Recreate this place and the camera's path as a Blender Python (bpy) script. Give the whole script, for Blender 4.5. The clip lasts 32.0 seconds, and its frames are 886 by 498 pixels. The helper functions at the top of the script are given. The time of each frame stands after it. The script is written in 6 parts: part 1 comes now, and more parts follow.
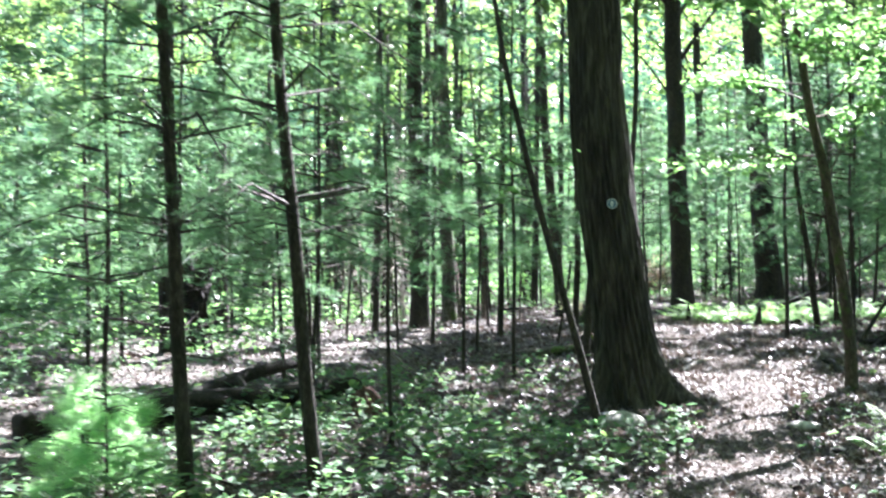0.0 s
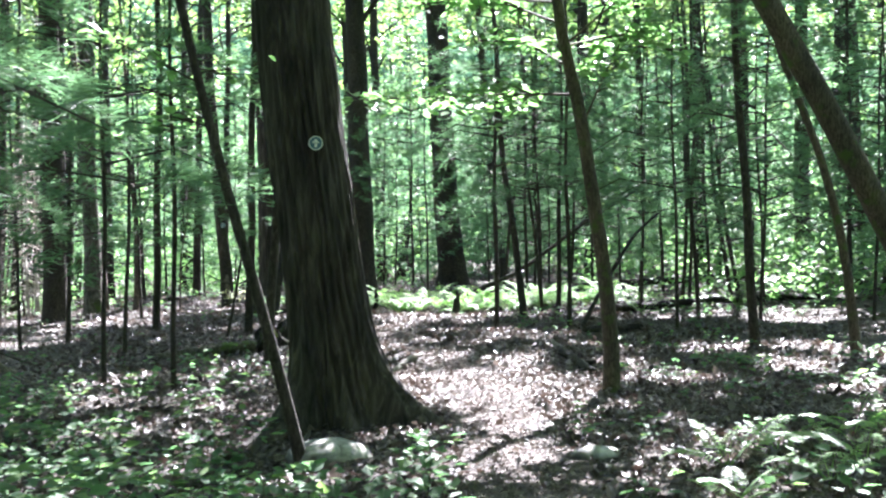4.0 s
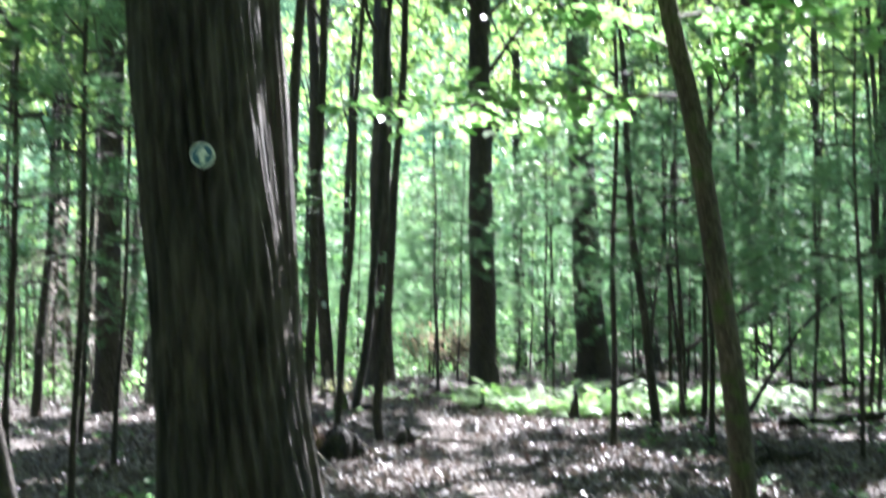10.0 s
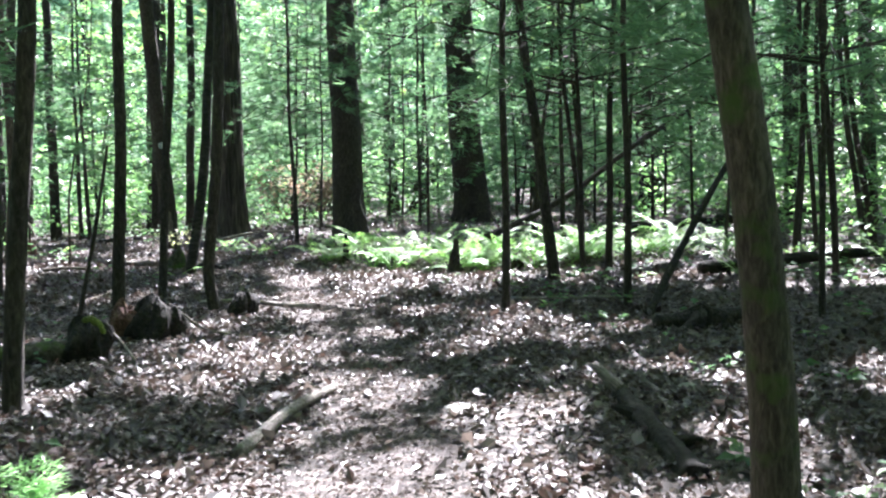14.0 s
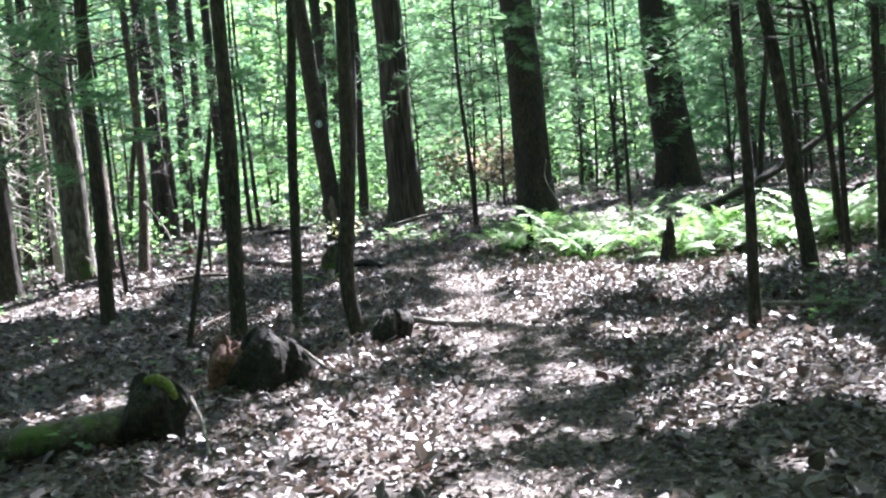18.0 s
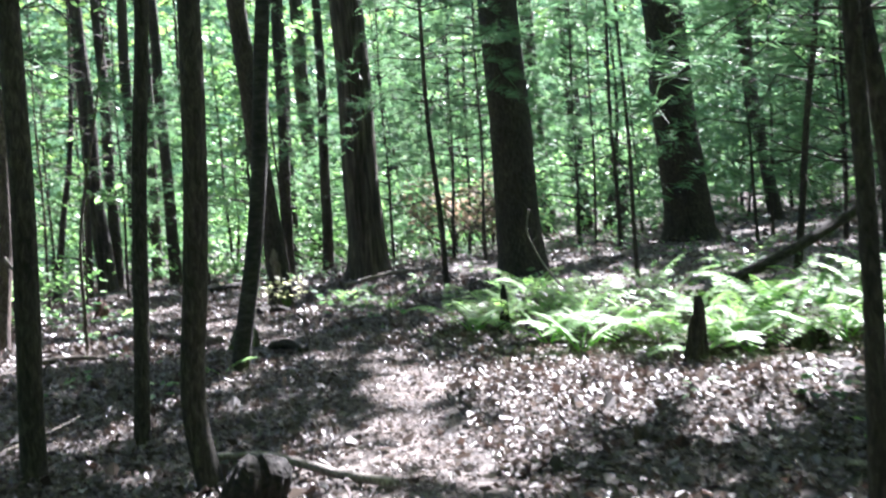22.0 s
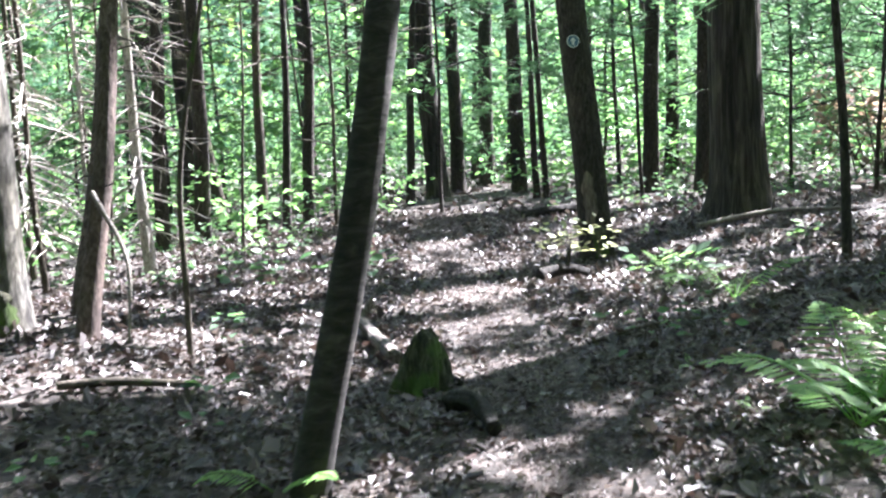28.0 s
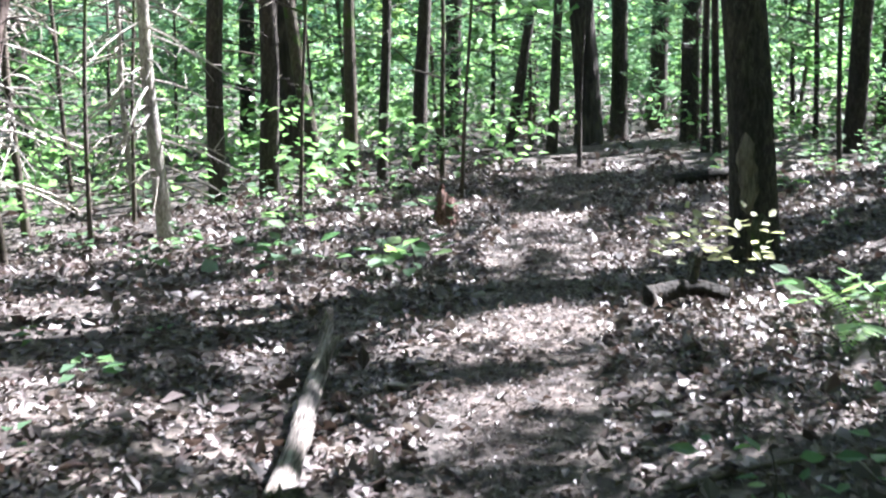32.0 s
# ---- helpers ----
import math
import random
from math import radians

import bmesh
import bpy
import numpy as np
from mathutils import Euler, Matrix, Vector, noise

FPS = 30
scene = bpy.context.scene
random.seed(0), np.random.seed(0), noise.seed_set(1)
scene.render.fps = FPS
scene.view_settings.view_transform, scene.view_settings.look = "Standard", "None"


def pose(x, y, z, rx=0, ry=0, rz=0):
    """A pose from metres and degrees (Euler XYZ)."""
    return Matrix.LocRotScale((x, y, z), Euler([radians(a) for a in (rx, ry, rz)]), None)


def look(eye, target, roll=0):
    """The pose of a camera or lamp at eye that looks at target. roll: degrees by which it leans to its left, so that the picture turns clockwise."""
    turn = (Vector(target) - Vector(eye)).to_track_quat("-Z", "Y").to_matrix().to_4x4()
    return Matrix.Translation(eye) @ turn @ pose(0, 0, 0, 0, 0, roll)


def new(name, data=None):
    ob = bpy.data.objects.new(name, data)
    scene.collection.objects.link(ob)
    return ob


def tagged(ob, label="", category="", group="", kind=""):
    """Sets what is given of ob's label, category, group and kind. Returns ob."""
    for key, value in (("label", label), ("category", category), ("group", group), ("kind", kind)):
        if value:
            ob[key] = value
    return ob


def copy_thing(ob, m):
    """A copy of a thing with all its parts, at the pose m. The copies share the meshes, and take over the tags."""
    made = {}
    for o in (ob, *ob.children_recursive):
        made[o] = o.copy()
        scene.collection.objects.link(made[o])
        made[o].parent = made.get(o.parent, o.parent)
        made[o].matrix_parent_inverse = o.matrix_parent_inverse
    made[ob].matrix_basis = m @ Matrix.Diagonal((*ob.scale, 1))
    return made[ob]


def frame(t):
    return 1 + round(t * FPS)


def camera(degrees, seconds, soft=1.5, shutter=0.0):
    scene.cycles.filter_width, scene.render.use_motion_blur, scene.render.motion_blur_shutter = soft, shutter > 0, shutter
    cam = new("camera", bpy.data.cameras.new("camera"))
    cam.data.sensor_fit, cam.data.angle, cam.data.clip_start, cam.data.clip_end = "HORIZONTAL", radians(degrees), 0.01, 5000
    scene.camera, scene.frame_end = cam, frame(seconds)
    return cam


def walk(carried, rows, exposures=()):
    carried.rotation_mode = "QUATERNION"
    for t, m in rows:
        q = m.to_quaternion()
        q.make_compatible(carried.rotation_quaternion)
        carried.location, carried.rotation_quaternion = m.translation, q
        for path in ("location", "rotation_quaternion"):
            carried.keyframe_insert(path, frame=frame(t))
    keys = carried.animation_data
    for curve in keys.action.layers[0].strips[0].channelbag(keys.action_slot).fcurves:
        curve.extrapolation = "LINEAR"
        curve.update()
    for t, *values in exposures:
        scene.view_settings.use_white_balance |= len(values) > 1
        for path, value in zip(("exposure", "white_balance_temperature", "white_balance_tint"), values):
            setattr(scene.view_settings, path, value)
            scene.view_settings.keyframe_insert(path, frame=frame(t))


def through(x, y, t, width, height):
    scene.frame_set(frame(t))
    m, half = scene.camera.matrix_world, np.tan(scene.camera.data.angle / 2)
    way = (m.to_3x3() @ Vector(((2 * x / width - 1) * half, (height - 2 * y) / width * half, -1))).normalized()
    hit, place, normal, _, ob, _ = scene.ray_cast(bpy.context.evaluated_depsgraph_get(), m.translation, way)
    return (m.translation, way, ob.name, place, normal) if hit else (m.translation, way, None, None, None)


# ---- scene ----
cam = camera(42, 32.0, soft=2.2, shutter=0.5)
walk(cam, [
    (0, look((0.535, -0.366, 1.718), (-0.217, 3.562, 1.737), -0.58)),
    (0.1, look((0.501, -0.238, 1.702), (-0.217, 3.697, 1.700), -0.75)),
    (0.2, look((0.466, -0.107, 1.685), (-0.215, 3.835, 1.660), -0.95)),
    (0.3, look((0.432, 0.023, 1.668), (-0.213, 3.970, 1.622), -1.14)),
    (0.4, look((0.398, 0.146, 1.654), (-0.215, 4.099, 1.589), -1.26)),
    (0.5, look((0.366, 0.258, 1.643), (-0.222, 4.214, 1.563), -1.29)),
    (0.6, look((0.336, 0.356, 1.635), (-0.236, 4.314, 1.548), -1.14)),
    (0.7, look((0.309, 0.442, 1.631), (-0.254, 4.402, 1.541), -0.85)),
    (0.8, look((0.282, 0.522, 1.629), (-0.276, 4.482, 1.539), -0.53)),
    (0.9, look((0.253, 0.600, 1.629), (-0.301, 4.560, 1.538), -0.29)),
    (1, look((0.220, 0.678, 1.629), (-0.327, 4.640, 1.535), -0.24)),
    (1.1, look((0.188, 0.762, 1.631), (-0.351, 4.725, 1.529), -0.47)),
    (1.2, look((0.151, 0.843, 1.636), (-0.381, 4.806, 1.523), -0.89)),
    (1.3, look((0.113, 0.923, 1.641), (-0.412, 4.887, 1.517), -1.40)),
    (1.4, look((0.078, 1.008, 1.644), (-0.438, 4.972, 1.514), -1.86)),
    (1.5, look((0.049, 1.099, 1.642), (-0.455, 5.065, 1.513), -2.17)),
    (1.6, look((0.030, 1.199, 1.632), (-0.461, 5.167, 1.518), -2.29)),
    (1.7, look((0.016, 1.307, 1.617), (-0.460, 5.277, 1.526), -2.32)),
    (1.8, look((0.005, 1.418, 1.599), (-0.454, 5.391, 1.537), -2.28)),
    (1.9, look((-0.005, 1.528, 1.583), (-0.445, 5.504, 1.547), -2.20)),
    (2, look((-0.017, 1.636, 1.570), (-0.433, 5.614, 1.554), -2.11)),
    (2.1, look((-0.024, 1.721, 1.561), (-0.416, 5.702, 1.562), -1.99)),
    (2.2, look((-0.031, 1.804, 1.555), (-0.397, 5.787, 1.570), -1.80)),
    (2.3, look((-0.038, 1.886, 1.551), (-0.373, 5.872, 1.576), -1.56)),
    (2.4, look((-0.047, 1.969, 1.547), (-0.342, 5.958, 1.577), -1.30)),
    (2.5, look((-0.057, 2.054, 1.543), (-0.301, 6.046, 1.568), -1.04)),
    (2.6, look((-0.071, 2.142, 1.539), (-0.246, 6.138, 1.544), -0.78)),
    (2.7, look((-0.089, 2.232, 1.537), (-0.181, 6.231, 1.510), -0.53)),
    (2.8, look((-0.106, 2.323, 1.535), (-0.113, 6.323, 1.473), -0.30)),
    (2.9, look((-0.119, 2.412, 1.531), (-0.050, 6.410, 1.442), -0.08)),
    (3, look((-0.124, 2.497, 1.525), (0.006, 6.494, 1.421), 0.14)),
    (3.1, look((-0.119, 2.577, 1.514), (0.056, 6.571, 1.406), 0.36)),
    (3.2, look((-0.107, 2.653, 1.500), (0.108, 6.645, 1.396), 0.52)),
    (3.3, look((-0.090, 2.727, 1.484), (0.162, 6.718, 1.392), 0.54)),
    (3.4, look((-0.070, 2.801, 1.472), (0.220, 6.790, 1.396), 0.35)),
    (3.5, look((-0.048, 2.877, 1.466), (0.282, 6.863, 1.408), -0.12)),
    (5.5, look((0.282, 4.877, 1.523), (0.880, 8.832, 1.554), 0.45)),
    (5.6, look((0.300, 4.966, 1.521), (0.926, 8.916, 1.565), 0.14)),
    (5.7, look((0.316, 5.058, 1.512), (0.957, 9.006, 1.561), 0.21)),
    (5.8, look((0.331, 5.152, 1.501), (0.978, 9.099, 1.548), 0.50)),
    (5.9, look((0.348, 5.246, 1.490), (0.996, 9.193, 1.533), 0.84)),
    (6, look((0.367, 5.338, 1.484), (1.017, 9.285, 1.521), 1.08)),
    (6.1, look((0.388, 5.428, 1.483), (1.047, 9.373, 1.515), 1.05)),
    (6.2, look((0.409, 5.516, 1.486), (1.084, 9.458, 1.512), 0.82)),
    (6.3, look((0.432, 5.604, 1.489), (1.124, 9.543, 1.511), 0.48)),
    (6.4, look((0.460, 5.691, 1.493), (1.162, 9.629, 1.511), 0.12)),
    (6.5, look((0.495, 5.778, 1.494), (1.194, 9.716, 1.510), -0.17)),
    (6.6, look((0.534, 5.869, 1.486), (1.212, 9.811, 1.502), -0.32)),
    (6.7, look((0.582, 5.960, 1.477), (1.226, 9.908, 1.493), -0.39)),
    (6.8, look((0.634, 6.051, 1.467), (1.235, 10.006, 1.484), -0.42)),
    (6.9, look((0.684, 6.140, 1.457), (1.240, 10.101, 1.475), -0.45)),
    (7, look((0.726, 6.224, 1.448), (1.240, 10.191, 1.466), -0.53)),
    (7.1, look((0.759, 6.303, 1.440), (1.238, 10.274, 1.455), -0.72)),
    (7.2, look((0.788, 6.377, 1.432), (1.233, 10.352, 1.442), -0.98)),
    (7.3, look((0.813, 6.449, 1.424), (1.223, 10.428, 1.430), -1.25)),
    (7.4, look((0.834, 6.522, 1.419), (1.206, 10.505, 1.423), -1.46)),
    (7.5, look((0.854, 6.599, 1.417), (1.189, 10.585, 1.419), -3.12)),
    (7.6, look((0.877, 6.682, 1.426), (1.156, 10.672, 1.431), -3.04)),
    (7.7, look((0.897, 6.771, 1.438), (1.111, 10.766, 1.447), -2.85)),
    (7.8, look((0.914, 6.860, 1.452), (1.061, 10.858, 1.469), -2.60)),
    (7.9, look((0.931, 6.941, 1.467), (1.012, 10.940, 1.501), -2.33)),
    (8, look((0.950, 7.007, 1.482), (0.971, 11.006, 1.545), -2.08)),
    (8.1, look((0.971, 7.056, 1.497), (0.938, 11.054, 1.605), -1.84)),
    (8.2, look((0.994, 7.093, 1.513), (0.910, 11.089, 1.677), -1.59)),
    (8.3, look((1.017, 7.121, 1.529), (0.884, 11.112, 1.759), -1.33)),
    (8.4, look((1.038, 7.140, 1.543), (0.860, 11.125, 1.847), -1.08)),
    (8.5, look((1.056, 7.155, 1.553), (0.837, 11.130, 1.936), -0.82)),
    (8.6, look((1.071, 7.161, 1.560), (0.813, 11.123, 2.037), -0.53)),
    (8.7, look((1.084, 7.156, 1.563), (0.789, 11.101, 2.153), -0.18)),
    (8.8, look((1.095, 7.146, 1.564), (0.767, 11.070, 2.267), 0.14)),
    (8.9, look((1.104, 7.136, 1.565), (0.749, 11.039, 2.364), 0.36)),
    (9, look((1.112, 7.131, 1.566), (0.736, 11.019, 2.429), 0.41)),
    (9.1, look((1.115, 7.130, 1.569), (0.724, 11.009, 2.462), 0.19)),
    (9.2, look((1.114, 7.128, 1.572), (0.712, 11.005, 2.473), -0.27)),
    (9.3, look((1.114, 7.129, 1.575), (0.706, 11.008, 2.462), -0.80)),
    (9.4, look((1.117, 7.134, 1.575), (0.711, 11.020, 2.430), -1.22)),
    (9.5, look((1.129, 7.145, 1.572), (0.736, 11.043, 2.377), -1.37)),
    (9.6, look((1.155, 7.160, 1.563), (0.788, 11.077, 2.290), -1.13)),
    (9.7, look((1.190, 7.180, 1.549), (0.864, 11.118, 2.169), -0.61)),
    (9.8, look((1.229, 7.204, 1.534), (0.950, 11.164, 2.032), 0.01)),
    (9.9, look((1.265, 7.235, 1.521), (1.035, 11.211, 1.896), 0.55)),
    (10, look((1.292, 7.272, 1.514), (1.103, 11.259, 1.780), 0.84)),
    (10.1, look((1.308, 7.319, 1.513), (1.153, 11.312, 1.681), 0.79)),
    (10.2, look((1.318, 7.373, 1.517), (1.194, 11.370, 1.589), 0.52)),
    (10.3, look((1.324, 7.432, 1.524), (1.228, 11.431, 1.506), 0.16)),
    (10.4, look((1.327, 7.495, 1.530), (1.258, 11.493, 1.433), -0.17)),
    (10.5, look((1.328, 7.559, 1.535), (1.288, 11.555, 1.374), -0.34)),
    (10.6, look((1.327, 7.623, 1.537), (1.317, 11.617, 1.332), -0.27)),
    (10.7, look((1.321, 7.689, 1.539), (1.341, 11.682, 1.305), -0.03)),
    (10.8, look((1.314, 7.758, 1.540), (1.364, 11.749, 1.288), 0.23)),
    (10.9, look((1.309, 7.830, 1.539), (1.387, 11.820, 1.276), 0.40)),
    (11, look((1.310, 7.905, 1.536), (1.412, 11.894, 1.262), 0.34)),
    (11.1, look((1.318, 7.986, 1.529), (1.441, 11.974, 1.249), -0.08)),
    (11.2, look((1.332, 8.072, 1.518), (1.475, 12.060, 1.239), -0.76)),
    (11.3, look((1.349, 8.160, 1.507), (1.507, 12.148, 1.231), -1.52)),
    (11.4, look((1.365, 8.248, 1.497), (1.535, 12.235, 1.224), -2.18)),
    (11.5, look((1.378, 8.332, 1.490), (1.554, 12.319, 1.217), -2.55)),
    (11.6, look((1.390, 8.410, 1.487), (1.561, 12.397, 1.211), -2.53)),
    (11.7, look((1.401, 8.486, 1.488), (1.559, 12.473, 1.207), -2.23)),
    (11.8, look((1.411, 8.560, 1.490), (1.552, 12.547, 1.203), -1.82)),
    (11.9, look((1.418, 8.635, 1.491), (1.545, 12.622, 1.197), -1.46)),
    (12, look((1.420, 8.712, 1.490), (1.541, 12.699, 1.189), -1.29)),
    (12.1, look((1.415, 8.793, 1.487), (1.539, 12.779, 1.177), -1.41)),
    (12.2, look((1.405, 8.876, 1.483), (1.537, 12.860, 1.162), -1.71)),
    (12.3, look((1.391, 8.959, 1.478), (1.536, 12.942, 1.145), -2.07)),
    (12.4, look((1.378, 9.041, 1.473), (1.539, 13.022, 1.129), -2.33)),
    (12.5, look((1.368, 9.118, 1.468), (1.547, 13.099, 1.115), -2.38)),
    (12.6, look((1.360, 9.190, 1.463), (1.563, 13.169, 1.101), -2.07)),
    (12.7, look((1.351, 9.258, 1.458), (1.587, 13.233, 1.087), -1.50)),
    (12.8, look((1.345, 9.324, 1.453), (1.612, 13.297, 1.074), -0.86)),
    (12.9, look((1.341, 9.392, 1.449), (1.636, 13.363, 1.065), -0.34)),
    (13, look((1.342, 9.466, 1.445), (1.653, 13.436, 1.062), -0.12)),
    (13.1, look((1.350, 9.548, 1.442), (1.663, 13.519, 1.069), -0.34)),
    (13.2, look((1.364, 9.636, 1.439), (1.668, 13.609, 1.082), -0.87)),
    (13.3, look((1.380, 9.727, 1.437), (1.670, 13.702, 1.098), -1.51)),
    (13.4, look((1.395, 9.816, 1.436), (1.671, 13.794, 1.115), -2.06)),
    (13.5, look((1.407, 9.901, 1.434), (1.672, 13.881, 1.127), -2.32)),
    (13.6, look((1.415, 9.982, 1.431), (1.673, 13.963, 1.134), -2.23)),
    (13.7, look((1.423, 10.060, 1.427), (1.672, 14.042, 1.139), -1.91)),
    (13.8, look((1.428, 10.136, 1.423), (1.671, 14.119, 1.143), -1.47)),
    (13.9, look((1.431, 10.212, 1.421), (1.672, 14.195, 1.146), -1.01)),
    (14, look((1.430, 10.287, 1.422), (1.677, 14.270, 1.150), -0.62)),
    (14.1, look((1.423, 10.362, 1.427), (1.688, 14.344, 1.156), -0.26)),
    (14.2, look((1.409, 10.437, 1.436), (1.706, 14.416, 1.161), 0.12)),
    (14.3, look((1.394, 10.511, 1.446), (1.724, 14.487, 1.167), 0.48)),
    (14.4, look((1.382, 10.583, 1.454), (1.738, 14.558, 1.172), 0.76)),
    (14.5, look((1.379, 10.655, 1.458), (1.742, 14.628, 1.175), 0.91)),
    (16.5, look((1.484, 12.048, 1.438), (1.609, 16.040, 1.221), 0.86)),
    (16.6, look((1.499, 12.133, 1.433), (1.585, 16.126, 1.207), 0.72)),
    (16.7, look((1.522, 12.233, 1.425), (1.546, 16.225, 1.178), 0.45)),
    (16.8, look((1.549, 12.338, 1.415), (1.498, 16.329, 1.143), 0.09)),
    (16.9, look((1.574, 12.443, 1.405), (1.450, 16.430, 1.109), -0.34)),
    (17, look((1.593, 12.538, 1.397), (1.407, 16.522, 1.085), -0.78)),
    (17.1, look((1.605, 12.623, 1.392), (1.370, 16.603, 1.071), -1.30)),
    (17.2, look((1.615, 12.702, 1.387), (1.334, 16.679, 1.062), -1.91)),
    (17.3, look((1.621, 12.778, 1.383), (1.300, 16.752, 1.057), -2.55)),
    (17.4, look((1.622, 12.853, 1.381), (1.266, 16.824, 1.054), -3.14)),
    (17.5, look((1.618, 12.930, 1.382), (1.233, 16.898, 1.053), -3.60)),
    (17.6, look((1.602, 13.007, 1.389), (1.196, 16.972, 1.056), -3.91)),
    (17.7, look((1.577, 13.084, 1.402), (1.155, 17.047, 1.063), -4.10)),
    (17.8, look((1.549, 13.160, 1.415), (1.116, 17.122, 1.072), -4.24)),
    (17.9, look((1.525, 13.239, 1.426), (1.088, 17.199, 1.076), -4.38)),
    (18, look((1.512, 13.319, 1.430), (1.076, 17.279, 1.072), -4.59)),
    (18.1, look((1.513, 13.404, 1.425), (1.088, 17.364, 1.057), -4.89)),
    (18.2, look((1.523, 13.491, 1.412), (1.118, 17.452, 1.033), -5.26)),
    (18.3, look((1.538, 13.579, 1.396), (1.158, 17.542, 1.005), -5.62)),
    (18.4, look((1.553, 13.667, 1.383), (1.195, 17.630, 0.978), -5.95)),
    (18.5, look((1.563, 13.752, 1.375), (1.221, 17.716, 0.957), -6.17)),
    (18.6, look((1.569, 13.835, 1.375), (1.233, 17.797, 0.942), -6.33)),
    (18.7, look((1.575, 13.916, 1.380), (1.239, 17.876, 0.930), -6.45)),
    (18.8, look((1.579, 13.996, 1.388), (1.241, 17.954, 0.920), -6.49)),
    (18.9, look((1.579, 14.076, 1.395), (1.239, 18.033, 0.914), -6.42)),
    (19, look((1.573, 14.158, 1.400), (1.237, 18.114, 0.913), -6.19)),
    (19.1, look((1.558, 14.242, 1.404), (1.229, 18.199, 0.921), -5.70)),
    (19.2, look((1.534, 14.328, 1.408), (1.213, 18.288, 0.937), -4.98)),
    (19.3, look((1.508, 14.415, 1.411), (1.198, 18.377, 0.955), -4.17)),
    (19.4, look((1.485, 14.500, 1.411), (1.190, 18.464, 0.969), -3.43)),
    (19.5, look((1.472, 14.583, 1.409), (1.197, 18.549, 0.973), -2.90)),
    (19.6, look((1.471, 14.661, 1.400), (1.224, 18.629, 0.962), -2.60)),
    (19.7, look((1.476, 14.737, 1.385), (1.266, 18.706, 0.940), -2.44)),
    (19.8, look((1.486, 14.811, 1.369), (1.316, 18.782, 0.914), -2.38)),
    (19.9, look((1.498, 14.887, 1.356), (1.363, 18.858, 0.891), -2.37)),
    (20, look((1.510, 14.966, 1.350), (1.399, 18.936, 0.880), -2.37)),
    (20.1, look((1.523, 15.048, 1.354), (1.423, 19.018, 0.882), -2.43)),
    (20.2, look((1.540, 15.132, 1.366), (1.442, 19.103, 0.893), -2.58)),
    (20.3, look((1.556, 15.217, 1.380), (1.456, 19.188, 0.909), -2.74)),
    (20.4, look((1.571, 15.303, 1.391), (1.466, 19.274, 0.923), -2.84)),
    (20.5, look((1.580, 15.389, 1.396), (1.470, 19.360, 0.932), -2.81)),
    (20.6, look((1.583, 15.475, 1.390), (1.470, 19.447, 0.933), -2.59)),
    (20.7, look((1.582, 15.562, 1.378), (1.463, 19.535, 0.929), -2.22)),
    (20.8, look((1.578, 15.649, 1.363), (1.452, 19.623, 0.924), -1.80)),
    (20.9, look((1.574, 15.735, 1.350), (1.439, 19.709, 0.919), -1.43)),
    (21, look((1.572, 15.817, 1.344), (1.425, 19.792, 0.918), -1.21)),
    (21.1, look((1.571, 15.894, 1.346), (1.410, 19.867, 0.918), -1.15)),
    (21.2, look((1.572, 15.965, 1.353), (1.392, 19.938, 0.917), -1.19)),
    (21.3, look((1.573, 16.036, 1.363), (1.373, 20.007, 0.919), -1.30)),
    (21.4, look((1.575, 16.111, 1.373), (1.353, 20.080, 0.928), -1.49)),
    (21.5, look((1.580, 16.193, 1.380), (1.331, 20.161, 0.948), -1.73)),
    (21.6, look((1.587, 16.286, 1.385), (1.307, 20.256, 0.986), -2.11)),
    (21.7, look((1.597, 16.388, 1.389), (1.281, 20.360, 1.038), -2.64)),
    (21.8, look((1.608, 16.492, 1.392), (1.254, 20.466, 1.096), -3.19)),
    (21.9, look((1.619, 16.594, 1.393), (1.228, 20.567, 1.148), -3.65)),
    (22, look((1.628, 16.686, 1.391), (1.204, 20.658, 1.185), -3.90)),
    (22.1, look((1.636, 16.764, 1.385), (1.182, 20.734, 1.204), -3.90)),
    (22.2, look((1.643, 16.832, 1.376), (1.162, 20.800, 1.211), -3.72)),
    (22.3, look((1.649, 16.898, 1.365), (1.143, 20.863, 1.212), -3.43)),
    (22.4, look((1.653, 16.966, 1.356), (1.127, 20.929, 1.209), -3.12)),
    (22.5, look((1.653, 17.045, 1.351), (1.114, 21.006, 1.208), -2.84)),
    (22.6, look((1.648, 17.136, 1.353), (1.106, 21.097, 1.208), -2.57)),
    (22.7, look((1.637, 17.236, 1.360), (1.104, 21.197, 1.206), -2.25)),
    (22.8, look((1.625, 17.340, 1.368), (1.103, 21.302, 1.203), -1.94)),
    (22.9, look((1.615, 17.443, 1.374), (1.100, 21.406, 1.200), -1.73)),
    (23, look((1.611, 17.541, 1.375), (1.089, 21.503, 1.197), -1.66)),
    (23.1, look((1.616, 17.635, 1.367), (1.070, 21.594, 1.195), -1.83)),
    (23.2, look((1.626, 17.728, 1.355), (1.046, 21.683, 1.194), -2.17)),
    (23.3, look((1.640, 17.819, 1.340), (1.018, 21.767, 1.192), -2.59)),
    (23.4, look((1.653, 17.907, 1.326), (0.988, 21.849, 1.190), -2.98)),
    (23.5, look((1.663, 17.992, 1.317), (0.958, 21.927, 1.186), -3.23)),
    (23.6, look((1.673, 18.071, 1.311), (0.929, 21.999, 1.184), -3.32)),
    (23.7, look((1.683, 18.145, 1.309), (0.900, 22.066, 1.184), -3.31)),
